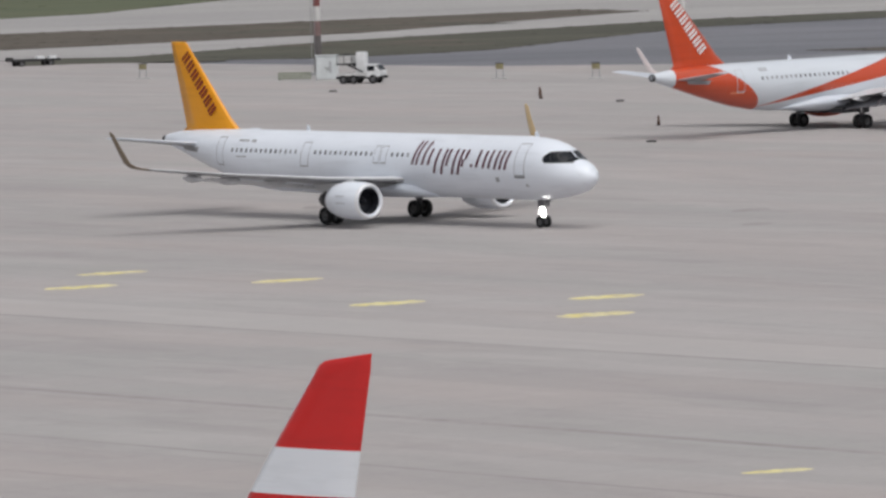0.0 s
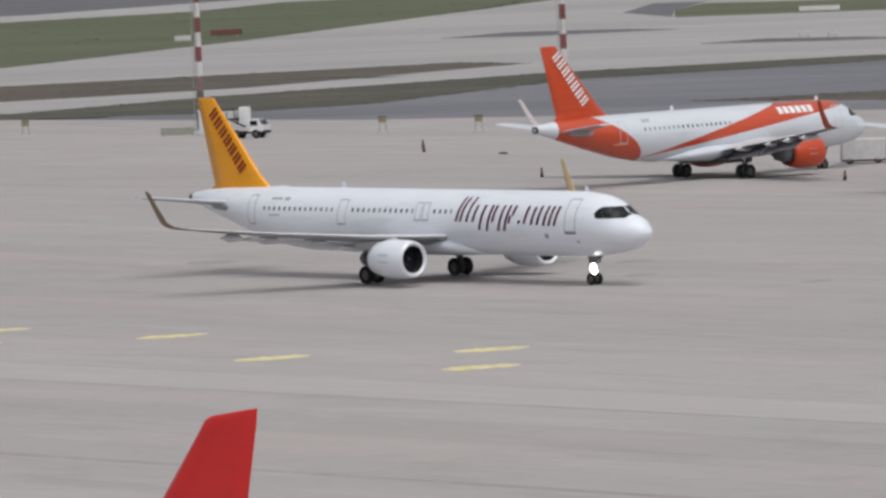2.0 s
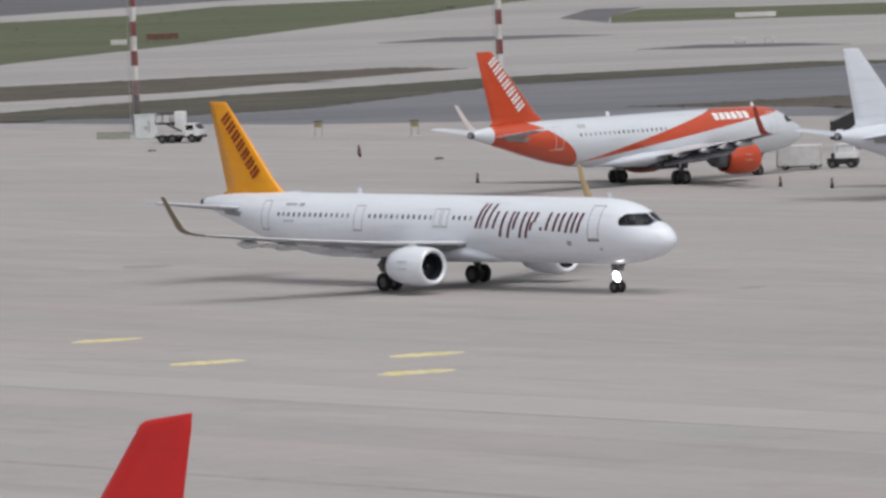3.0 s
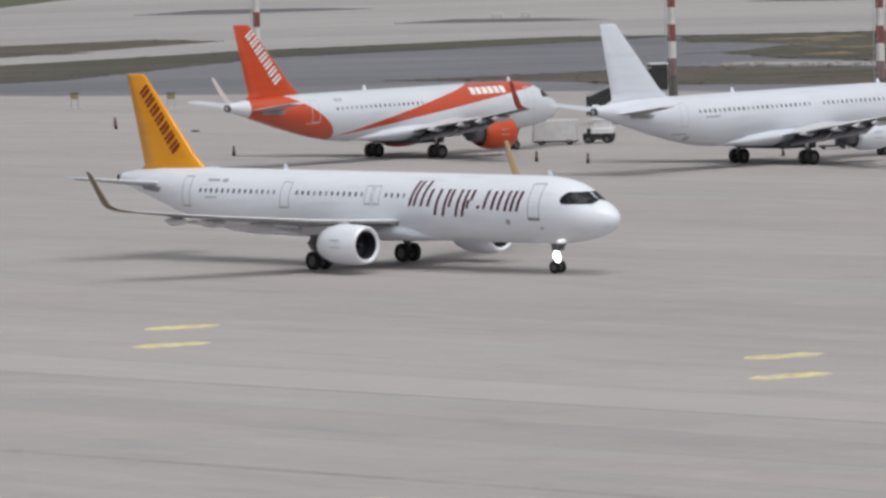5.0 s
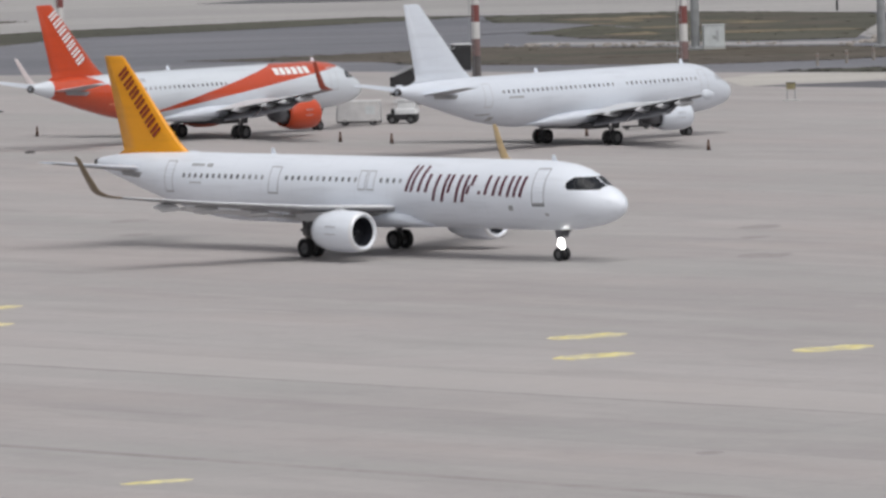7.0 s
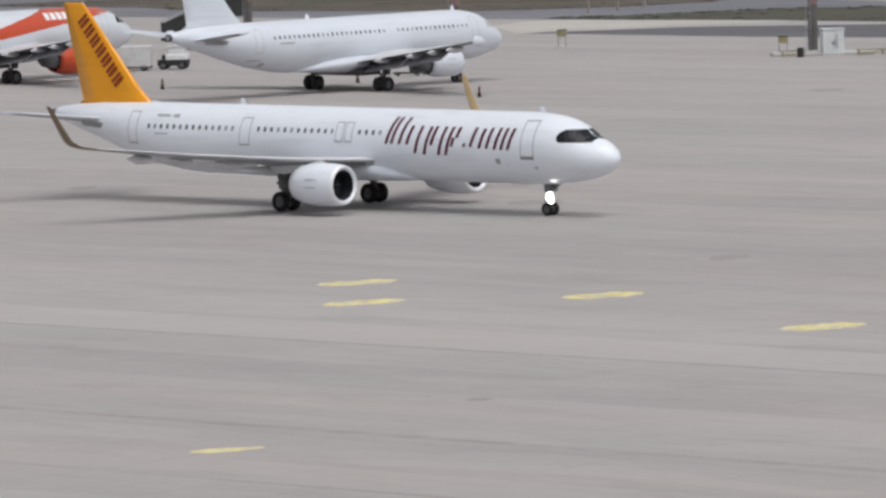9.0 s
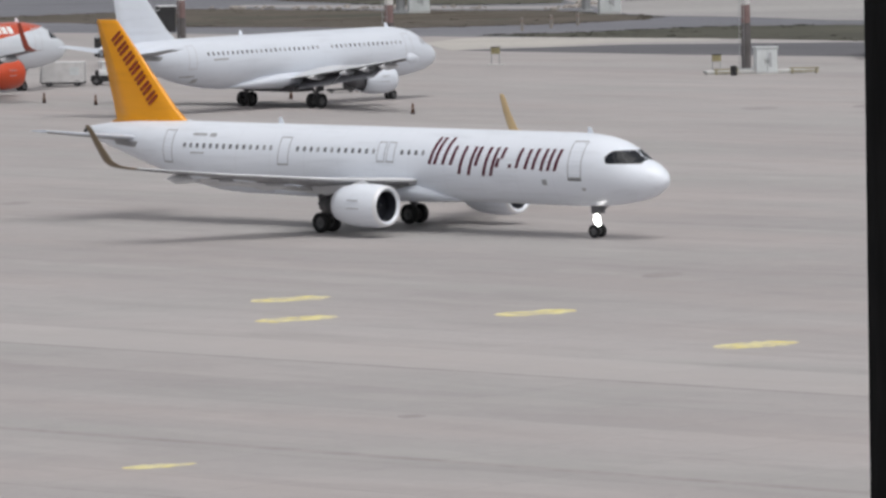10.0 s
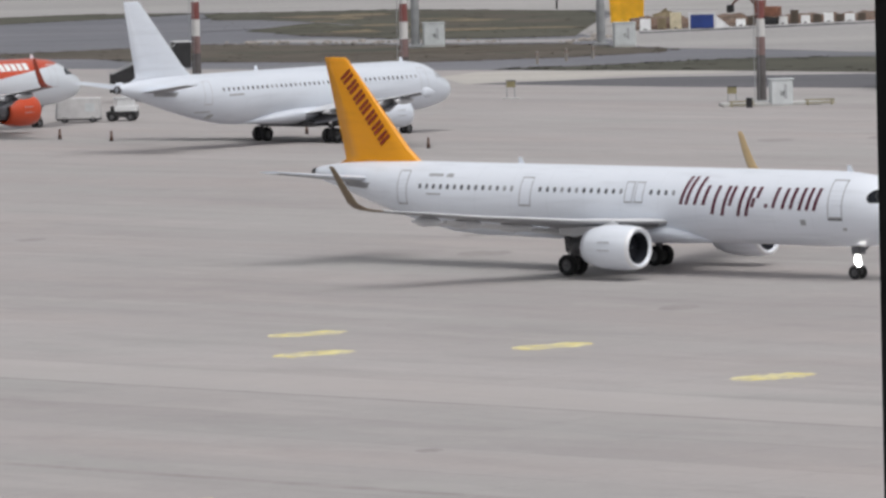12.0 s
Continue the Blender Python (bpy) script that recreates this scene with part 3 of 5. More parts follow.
    # roof aerials
    for bx in (5.2, length * 0.52 + (2.4 if parked else 5.4)):
        part("aerial", loft(bmesh.new(), [[Vector((-(bx + u), w, curve(h.top, bx) - 0.03)) for u, w in ((0, 0), (0.25, 0.03), (0.5, 0), (0.25, -0.03))], [Vector((-(bx + 0.2 + u * 0.5), w * 0.5, curve(h.top, bx) + 0.36)) for u, w in ((0, 0), (0.25, 0.03), (0.5, 0), (0.25, -0.03))]]), WHITE, top)
    # exhaust of the small turbine in the tail
    shade(part("tail_exhaust", lathe(bmesh.new(), [(0.3, 0.29), (-0.05, 0.28), (-0.07, 0.22), (0.1, 0.2)], Matrix.Translation((-length, 0, 5.05)), 14), DARKMETAL, top))
    return top, h, wheels


def cabin_windows(top, h, spans, z=4.56, pitch=0.533, glass=None):
    """Rows of cabin windows on both sides; alike panes share one mesh."""
    ring = [(0.1, 0.08), (0.1, -0.08), (0.05, -0.14), (-0.05, -0.14), (-0.1, -0.08), (-0.1, 0.08), (-0.05, 0.14), (0.05, 0.14)]
    for side in (1, -1):
        shared = None
        for x0, x1 in spans:
            for k in range(int((x1 - x0) / pitch)):
                bx = x0 + k * pitch
                if 6.5 < bx < h.length - 13.2 and shared:
                    share("cabin_window", shared[0], top, Matrix.Translation((-(bx - shared[1]), 0, 0)))
                    continue
                bm = bmesh.new()
                bm.faces.new([bm.verts.new(h.side(bx + u, z + w, side, 0.012)) for u, w in ring])
                pane = part("cabin_window", bm, glass or CABIN, top)
                if 6.5 < bx < h.length - 13.2:
                    shared = (pane.data, bx)


def cabin_door(top, h, bx, w, z0, z1, skin=None):
    for side in (1, -1):
        d = part("cabin_door", h.patch(bmesh.new(), ((bx - w / 2, z0), (bx + w / 2, z0), (bx + w / 2, z1), (bx - w / 2, z1)), side, 0.012, 8), skin or WHITE, top)
        bm = bmesh.new()
        t = 0.055
        for q in (((bx - w / 2, z0), (bx + w / 2, z0), (bx + w / 2, z0 + t * 1.6), (bx - w / 2, z0 + t * 1.6)), ((bx - w / 2, z1 - t), (bx + w / 2, z1 - t), (bx + w / 2, z1), (bx - w / 2, z1)),
                  ((bx - w / 2, z0), (bx - w / 2 + t, z0), (bx - w / 2 + t, z1), (bx - w / 2, z1)), ((bx + w / 2 - t, z0), (bx + w / 2, z0), (bx + w / 2, z1), (bx + w / 2 - t, z1))):
            h.patch(bm, q, side, 0.032, 8)
        part("door_seal", bm, SEAL if skin is None else PALESEAL, d, "grey door outline")


def strokes(top, h, name, material, bars):
    """Plain slanted bars of lettering on both sides: (bx, z of foot, bx, z of head, width)."""
    for side in (1, -1):
        for x0, z0, x1, z1, w in bars:
            part(name, h.patch(bmesh.new(), ((x0 - w / 2, z0), (x0 + w / 2, z0), (x1 + w / 2, z1), (x1 - w / 2, z1)), side, 0.02, 4), material, top)


def fin_bars(top, name, material, start, end, count, tall, wide):
    """Plain bars on both faces of the fin, along a line from start to end (bx, z)."""
    (xa, za), (xb, zb) = start, end
    ang = math.atan2(zb - za, xb - xa)
    for side in (1, -1):
        for k in range(count):
            u = (k + 0.5) / count
            bx, z = xa + (xb - xa) * u, za + (zb - za) * u
            th = 0.05 * (4.65 - 0.714 * (z - 7.6)) + 0.012
            rot = pose(0, 0, 0, 0, math.degrees(ang), 0)
            bars = [(du * wide, 0, wide * 0.31, tall) for du in (-0.26, 0.26)]
            for du, dv, wx, wz in bars:
                cx, cz = bx + du * math.cos(ang) + dv * math.sin(ang), z + du * math.sin(ang) - dv * math.cos(ang)
                part(name, block((0, 0, 0), (wx, 0.02, wz), 0.0, rot), material, top).matrix_basis = Matrix.Translation((-cx, -side * th, cz))


# ---------------------------------------------------------------- ground
def sheet(name, corners, z, material, thick=0.05, kind="structure", label=""):
    """A flat piece of ground with a thickness, from its corners in plan."""
    bm = bmesh.new()
    up = [bm.verts.new((x, y, z)) for x, y in corners]
    lo = [bm.verts.new((x, y, z - thick)) for x, y in corners]
    bm.faces.new(up)
    bm.faces.new(lo[::-1])
    for i in range(len(up)):
        j = (i + 1) % len(up)
        bm.faces.new((up[i], lo[i], lo[j], up[j]))
    bmesh.ops.triangulate(bm, faces=[f for f in bm.faces if len(f.verts) > 4])
    return tagged(part(name, bm, material, None, label), kind=kind)


S2 = math.sqrt(0.5)


def plan(a, b):
    """From apron axes (a along the lanes, b away) to the world."""
    return ((a + b) * S2, (b - a) * S2)


sheet("ground", [(-4000, -2000), (4000, -2000), (4000, 4900), (-4000, 4900)], -0.20, GRASS, 0.3, label="flat airfield grass reaching the horizon")
sheet("taxiway", [(-260, 640), (-98, 749), (-74, 788), (-35, 830), (6, 852), (22, 848), (48, 843), (70, 818), (140, 770), (500, 700), (500, 2300), (-700, 2300), (-700, 640)], -0.13, FARCON, label="worn grey concrete taxiways beyond the apron")
sheet("service_road", [(-90, 728), (-49, 690), (-34, 684), (0, 668), (17, 656), (45, 632), (65, 615), (140, 540), (400, 300), (400, 760), (140, 772), (70, 820), (22, 850), (6, 854), (-35, 832), (-74, 790), (-97, 750)], -0.115, ASPHALT, label="dark asphalt service road beside the apron")
sheet("verge", [(-160, 752), (-97, 741), (-68, 733), (-52, 744), (-42, 772), (-30, 804), (-11, 816), (11, 834), (22, 846), (6, 855), (-35, 833), (-74, 791), (-98, 752), (-160, 770)], -0.09, DARKGRASS, label="dull grass verge along the road")
sheet("verge", [(-160, 770), (-105, 800), (-73, 821), (-40, 878), (-50, 894), (-84, 877), (-113, 863), (-170, 845)], -0.09, DRYGRASS, label="dry brown grass strip between taxiways")
sheet("lawn", [(-300, 760), (-124, 946), (-95, 1066), (-64, 1240), (-50, 1320), (-30, 1420), (-115, 1390), (-128, 1325), (-159, 1290), (-300, 1180)], -0.09, GRASS, label="green airfield grass")
sheet("far_runway", [(-800, 1250), (-300, 1260), (-165, 1360), (-110, 1480), (100, 1750), (-100, 2000), (-800, 1800)], -0.09, DARKASPHALT, label="distant dark asphalt runway")
sheet("lawn", [(-21, 1214), (-25.5, 1166), (-24.4, 1112), (16, 1107), (60, 1090), (200, 1060), (200, 1150), (60, 1190), (0, 1200)], -0.09, GRASS, label="green airfield grass")
for pts in ([(-60, 1030), (-45, 1022), (-22, 1030), (-31, 1044), (-50, 1052)], [(-17, 941), (0, 932), (14, 930), (6, 946), (-8, 955)], [(37, 1010), (48, 1000), (60, 1000), (57, 1014), (45, 1020)], [(53, 916), (66, 906), (80, 908), (74, 918), (62, 924)], [(-34.6, 1162), (-25, 1116), (-25.5, 1166), (-21, 1230), (-31, 1230)]):
    sheet("asphalt_patch", pts, -0.09, DARKASPHALT, label="long dark asphalt repair in the taxiway")
sheet("verge", [(22, 845), (37, 842), (48, 842), (70, 818), (71, 800), (61, 728), (50, 728), (41, 735), (31, 752), (23, 790)], -0.09, DARKGRASS, label="dull green grass island")
sheet("verge", [(-14, 714), (9, 724), (19, 732), (31, 722), (44, 712), (58, 706), (67, 683), (66, 675), (55, 667), (41, 665), (17, 680), (5, 698)], -0.088, DRYGRASS, label="brown earth verge behind the parked airliners")
sheet("asphalt_patch", [(20.7, 815.6), (28.1, 811.2), (35.8, 795.2), (38.8, 783.9), (33.8, 779.8), (27.6, 778.9), (19.6, 773.3)], -0.055, ASPHALT, 0.02, label="grey asphalt wedge running into the grass island")
sheet("gravel_strip", [(24, 737), (32, 727), (44, 717.5), (60, 710), (61, 719), (52, 722), (43, 729), (33, 738), (26, 742)], -0.092, FARCON, kind="structure", label="pale gravel strip")
sheet("verge", [(46, 642), (58, 645), (71, 653), (83, 650), (140, 612), (140, 560), (78, 608), (65, 623), (54, 632)], -0.085, DARKGRASS, label="dull green grass verge")
sheet("taxiway", [(65, 692), (68, 684), (76, 676), (84, 662), (150, 620), (200, 700), (500, 705), (140, 774), (72, 816), (72.5, 801), (62, 741)], -0.094, FARCON, label="pale concrete yard")
apron = sheet("apron", [(-400, 1040), (-88, 731), (-49, 692), (-34, 686), (0, 671), (17, 659), (40, 640), (49, 634), (66, 622), (90, 598), (420, 260), (420, -40), (-400, -40)], -0.06, CONCRETE, 0.1, label="pale concrete aircraft apron in long paving lanes")
sheet("apron_margin", [plan(-640, 451.42), plan(-50, 451.42), (420, 260), (90, 598), (66, 622), (49, 634), (40, 640), (17, 659), (0, 671), (-34, 686), (-49, 692.8)], 0.0, CONCRETE, 0.05, label="pale concrete margin of the apron")
sheet("asphalt_strip", [(41, 606), (61, 586.5), (74, 577), (130, 528), (150, 545), (78, 606), (58, 611)], 0.012, DARKASPHALT, 0.03, label="dark asphalt strip at the apron edge")

sheet("apron_margin", [(38.9, 623.9), (40.3, 605.6), (45.0, 610.4), (50.0, 609.7), (56.0, 615.8), (61.5, 616.2), (67.0, 616.6), (67.3, 619.5), (62.2, 623.3), (51.8, 631.1), (46.7, 633.2), (43.6, 633.2)], 0.010, LIGHTCON, 0.02, label="bright worn concrete wedge along the apron edge")

sheet("verge", [(-105.7, 733.0), (-98.8, 734.5), (-90.9, 733.6), (-80.9, 731.2), (-81.7, 738.5), (-93.2, 752.3), (-101.6, 755.2), (-108.6, 753.6)], 0.014, DARKGRASS, 0.04, label="dark grass creeping over the apron edge")

lane_w = 7.5
for k in range(42):                                           # paving lanes, narrow joints between them
    b0 = 136.4 + k * lane_w
    a0, a1 = -640, 90 - b0 * 0.3
    c = [plan(a0, b0 + 0.012), plan(a1, b0 + 0.012), plan(a1, b0 + lane_w - 0.012), plan(a0, b0 + lane_w - 0.012)]
    bm = bmesh.new()
    up = [bm.verts.new((x, y, 0)) for x, y in c]
    lo = [bm.verts.new((x, y, -0.059)) for x, y in c]
    bm.faces.new(up)
    for i in range(4):
        j = (i + 1) % 4
        bm.faces.new((up[i], lo[i], lo[j], up[j]))
    part("paving_lane", bm, PALELANE if k == 10 else CONCRETE, apron)
for b0, wd, a0, a1 in ((182.6, 0.8, -330, 20), (211.0, 0.45, -330, 10), (168.3, 0.35, -330, 20)):   # wide sealed joints
    c = [plan(a0, b0), plan(a1, b0), plan(a1, b0 + wd), plan(a0, b0 + wd)]
    bm = bmesh.new()
    bm.faces.new([bm.verts.new((x, y, 0.006)) for x, y in c])
    part("sealed_joint", bm, JOINT, apron, "dark sealed joint")

# short yellow dashes across the taxi lane
rng = random.Random(12)
for x, y in ((-49.4, 381.2), (-49.8, 370.0), (-37.9, 371.0), (-30.4, 351.0), (-18.4, 351.7), (-18.35, 339.2), (13.15, 320.9), (12.95, 309.0), (24.5, 309.4), (32.9, 289.4), (-6.8, 255.5), (4.9, 244.0)):
    L, W = (1.5, 0.75) if y < 260 else (2.15, 1.45)
    dash, n = bmesh.new(), 12
    rows = []
    for k in range(n + 1):
        u = -1 + 2 * k / n
        w = W * (1 - abs(u) ** 4 * 0.75) * rng.uniform(0.7, 1.1)
        mid = 0.42 * u * W + rng.uniform(-0.08, 0.08)
        rows.append((dash.verts.new((L * u, mid - w, 0)), dash.verts.new((L * u, mid + w, 0))))
    for p, q in zip(rows, rows[1:]):
        dash.faces.new((p[0], q[0], q[1], p[1]))
    ob = part("road_marking", dash, MARKING, None, "worn yellow painted dash on the apron")
    ob.matrix_basis = pose(x, y, 0.008, 0, 0, 10)
    tagged(ob, category="marking", group="yellow dashes", kind="structure")

# tar spots and oil stains on the concrete
STAIN = ground_mix("old_oil_stain", srgb(150, 145, 143), srgb(160, 155, 153), srgb(140, 135, 133), (0.3, 0.6, 1))
for x, y, w, d in ((15.5, 260.5, 0.55, 0.90), (32.8, 330.7, 1.10, 2.00), (27.4, 401.2, 1.30, 2.20), (26.4, 391.8, 0.90, 1.50), (-0.6, 398.8, 0.90, 1.50), (-12.5, 426.0, 1.20, 2.20), (-11.8, 411.1, 1.00, 1.40), (64.5, 491.8, 0.90, 2.40), (56.4, 491.3, 1.60, 2.20), (-42.2, 442.1, 2.00, 2.00), (25.9, 375.3, 1.60, 2.40)):
    bm, n = bmesh.new(), 18
    bm.faces.new([bm.verts.new((w * math.cos(2 * math.pi * k / n) * rng.uniform(0.75, 1.15), d * math.sin(2 * math.pi * k / n) * rng.uniform(0.75, 1.15), 0)) for k in range(n)])
    ob = part("oil_stain", bm, STAIN, None, "small dark stain on the concrete")
    ob.matrix_basis = pose(x, y, 0.012, 0, 0, -20)
    tagged(ob, category="stain", group="stains on the apron", kind="structure")

# ---------------------------------------------------------------- observation room round the camera
room = thing("window_1", "dark window frame of the observation room", "window", pose(0, 0, 0), kind="structure")
px = 1.2 * math.tan(radians(7.5))
part("window_frame", block((px + 0.15, 1.14, 26.2), (0.3, 0.12, 3.6), 0.004), FRAME, room)
part("window_sill", block((0, 1.2, 24.75), (8, 0.3, 0.1), 0.01), FRAME, room)
tagged(part("floor", block((0, -1.4, 24.35), (8, 5.4, 0.1)), ROOM), "grey terminal floor", kind="structure")
tagged(part("wall_front", block((0, 1.25, 12.35), (40, 0.2, 24.7)), WALL), "pale terminal wall under the window", kind="structure")
tagged(part("ceiling", block((0, -1.4, 28.05), (8, 5.6, 0.1)), ROOM), "plain grey ceiling", kind="structure")
tagged(part("wall_back", block((0, -4.1, 26.2), (8, 0.15, 3.6)), ROOM), "plain back wall", kind="structure")

# Unseen side walls, added to block light from the window post's inner face.
for s, nm in ((-4.0, "wall_west"), (4.0, "wall_east")):
    tagged(part(nm, block((s, -1.4, 26.2), (0.15, 5.2, 3.6)), ROOM), "unseen side wall added to keep the room dark", kind="structure")

# ---------------------------------------------------------------- the taxiing airliner
TAXI = [(0.0, -22.00, 409.96, -45.50), (1.0, -16.50, 404.84, -45.29), (2.0, -10.91, 399.76, -45.20), (2.5, -8.11, 397.16, -45.13), (4.5, 3.13, 386.37, -45.17), (5.5, 8.89, 380.84, -45.09), (6.5, 14.69, 375.30, -45.07), (7.5, 20.60, 369.70, -44.95), (9.5, 32.56, 357.94, -44.67), (10.5, 38.55, 352.02, -44.66), (11.5, 44.69, 346.18, -44.60), (12.0, 47.77, 343.31, -44.58)]
taxi, hull, taxi_wheels = airliner("taxiing_airliner", "white twin-jet airliner with amber tail taxiing on the apron", pose(TAXI[0][1], TAXI[0][2], 0, 0, 0, TAXI[0][3]), 44.51, WHITE, YELLOW, (TIPOUT, TIPIN), WHITE, parked=False, engine_lift=-0.08, engine_size=0.96)
cabin_windows(taxi, hull, ((16.3, 18.45), (20.05, 26.5), (28.0, 35.8)))
for bx, w, z0, z1 in ((5.1, 0.95, 3.4, 5.45), (18.72, 0.6, 3.95, 5.1), (19.45, 0.6, 3.95, 5.1), (26.95, 0.85, 3.6, 5.2), (36.35, 0.8, 3.5, 5.4)):
    cabin_door(taxi, hull, bx, w, z0, z1)
bars = []
for x0, lo, hi in ((15.75, 3.95, 5.45), (15.35, 3.95, 5.45), (14.75, 3.95, 5.45), (14.15, 3.95, 5.0), (13.55, 3.45, 5.0), (12.85, 3.4, 5.0), (12.3, 3.95, 5.0), (11.75, 3.4, 5.0), (11.2, 3.4, 5.0), (10.75, 3.9, 4.4), (10.4, 4.4, 5.0), (9.8, 3.9, 4.1), (9.3, 3.9, 5.0), (8.65, 3.85, 4.95), (8.1, 3.85, 5.0), (7.5, 3.8, 5.0), (7.0, 3.8, 5.0), (6.5, 3.8, 5.0)):
    lean = 0.28
    bars.append((x0, lo, x0 - lean * (hi - lo), hi, 0.22))
strokes(taxi, hull, "lettering_bar", MAROON, bars)
strokes(taxi, hull, "registration_bar", SEAL, [(33.9, 5.12, 33.9, 5.26, 1.1), (32.85, 5.08, 32.85, 5.28, 0.5), (33.8, 4.1, 33.8, 4.18, 1.1), (4.6, 2.75, 4.6, 2.9, 0.25), (7.3, 3.0, 7.3, 3.3, 0.35)])
strokes(taxi, hull, "door_sill", STRUT, [(5.1, 3.3, 5.1, 3.38, 0.95)])
fin_bars(taxi, "tail_lettering_bar", PURPLE, (42.0, 10.95), (38.7, 6.9), 7, 0.9, 0.6)
leg = [o for o in taxi.children if o.name.startswith("nose_gear_leg")][0]
# Taxi light as two oversized discs, its glare built into their shape.
for yy, z, rr in ((-0.24, 1.08, 0.27), (-0.12, 0.86, 0.2)):
    part("taxi_light", lathe(bmesh.new(), [(0, rr), (0.05, rr * 0.95), (0.1, rr * 0.4)], Matrix.Translation((-4.92, yy, z)), 18), LAMP, leg, "lit white taxi light")

# ---------------------------------------------------------------- parked airliners
EJ = (3.59, 547.75, 44.67)
WP = (33.22, 520.96, 43.91)
parked, hull, _ = airliner("parked_airliner", "white airliner with orange tail and orange band, parked", pose(EJ[0], EJ[1], 0, 0, 0, EJ[2]), 37.57, BAND, ORANGE, (TIPRED, TIPPALE), ORANGE)
cabin_windows(parked, hull, ((17.4, 27.6),))
for bx, w, z0, z1 in ((4.8, 0.9, 3.4, 5.3), (29.3, 0.8, 3.5, 5.35)):
    cabin_door(parked, hull, bx, w, z0, z1, BAND)
strokes(parked, hull, "lettering_bar", LETTER, [(11.2 - 0.7 * k, 4.95, 11.15 - 0.7 * k, 5.52, 0.54) for k in range(6)])
strokes(parked, hull, "flag_bar", PALECABIN, [(26.6, 5.1, 26.6, 5.4, 0.9)])
strokes(parked, hull, "door_sill", PALEORANGE, [(29.6, 3.4, 29.6, 3.55, 1.3)])
fin_bars(parked, "tail_lettering_bar", LETTER, (35.15, 11.2), (32.0, 6.9), 7, 0.95, 0.62)

blank, hull, _ = airliner("parked_airliner", "all-white airliner without markings, parked", pose(WP[0], WP[1], 0, 0, 0, WP[2]), 37.57, PURE, PURE, (WING, WING), PURE, sharklets=False, engine_lift=0.15, engine_size=0.84, cockpit=PALECABIN)
cabin_windows(blank, hull, ((5.75, 14.4), (15.4, 28.3)), z=4.64)
for bx, w, z0, z1 in ((4.8, 0.9, 3.4, 5.3), (29.3, 0.8, 3.5, 5.35)):
    cabin_door(blank, hull, bx, w, z0, z1, PURE)
strokes(blank, hull, "registration_bar", SEAL, [(26.4, 4.1, 26.4, 4.25, 1.6), (29.5, 2.9, 29.5, 3.0, 1.3), (28.6, 2.4, 28.6, 2.75, 0.5)])

# the nearest airliner: only the top of its banded tail stands in view
NEAR_FIN = [(30.0, 5.6, 4.9, 0.09), (30.75, 6.6, 4.35, 0.09), (32.6, 9.2, 3.03, 0.09), (33.95, 11.0, 2.04, 0.08), (34.1, 11.2, 1.95, 0.08, 0.03), (34.22, 11.38, 1.86, 0.07, 0.08), (34.42, 11.5, 1.69, 0.06, 0.14), (34.6, 11.54, 1.52, 0.04, 0.15)]
near, hull, _ = airliner("parked_airliner", "airliner with red and white banded tail, parked", pose(-45.14, 194.94, 0, 0, 0, 145), 37.57, PURE, RED, (WING, WING), PURE, sharklets=False, fin=NEAR_FIN)
part("fin_leading_edge", loft(bmesh.new(), [[Vector((-(bx + u), w * 0.5, z)) for u, w in ((-0.05, 0), (0.22, 0.15 * c), (0.18, 0), (0.22, -0.15 * c))] for bx, z, c in ((30.75, 6.6, 1.3), (32.6, 9.2, 1.0), (34.1, 11.2, 0.75))]), WHITE, near, "pale metal leading edge")

STONE = plain("pale_broken_stone", srgb(150, 144, 138), 0.9, 0.0, 0.3, 1.0)
CONE = plain("faded_dark_orange_plastic", srgb(92, 64, 52), 0.7, 0.0, 0.2, 0.3)
SLEEVE = plain("dirty_reflective_sleeve", srgb(136, 118, 108), 0.6, 0.0, 0.2, 0.3)
BOXGREY = plain("dusty_pale_grey_housing", srgb(204, 203, 203), 0.6, 0.0, 0.1, 0.8)
SITEORANGE = plain("dusty_orange_machine_paint", srgb(128, 86, 68), 0.6, 0.0, 0.25, 0.6)
PALESTONE = plain("yellowish_pale_stone", srgb(196, 186, 160), 0.9, 0.0, 0.2, 0.6)
REDSOIL = ground_mix("red_brown_spoil", srgb(86, 74, 66), srgb(118, 92, 78), srgb(150, 140, 130), (0.25, 0.25, 1), 0.95, 0, 1.6)
DARKSOIL = plain("dark_damp_soil", srgb(80, 71, 63), 0.95, 0.0, 0.3, 1.5)
CHOCK = plain("dusty_grey_rubber", srgb(84, 82, 82), 0.8, 0.0, 0.2, 0.4)
PALETIMBER = plain("weathered_pale_timber", srgb(158, 152, 132), 0.9, 0.0, 0.3, 0.4)
PALEGREEN = plain("pale_green_board", srgb(150, 154, 140), 0.8, 0.0, 0.15, 1.0)
DULLYELLOW = plain("weathered_yellow_paint", srgb(138, 130, 98), 0.6, 0.0, 0.25, 0.5)


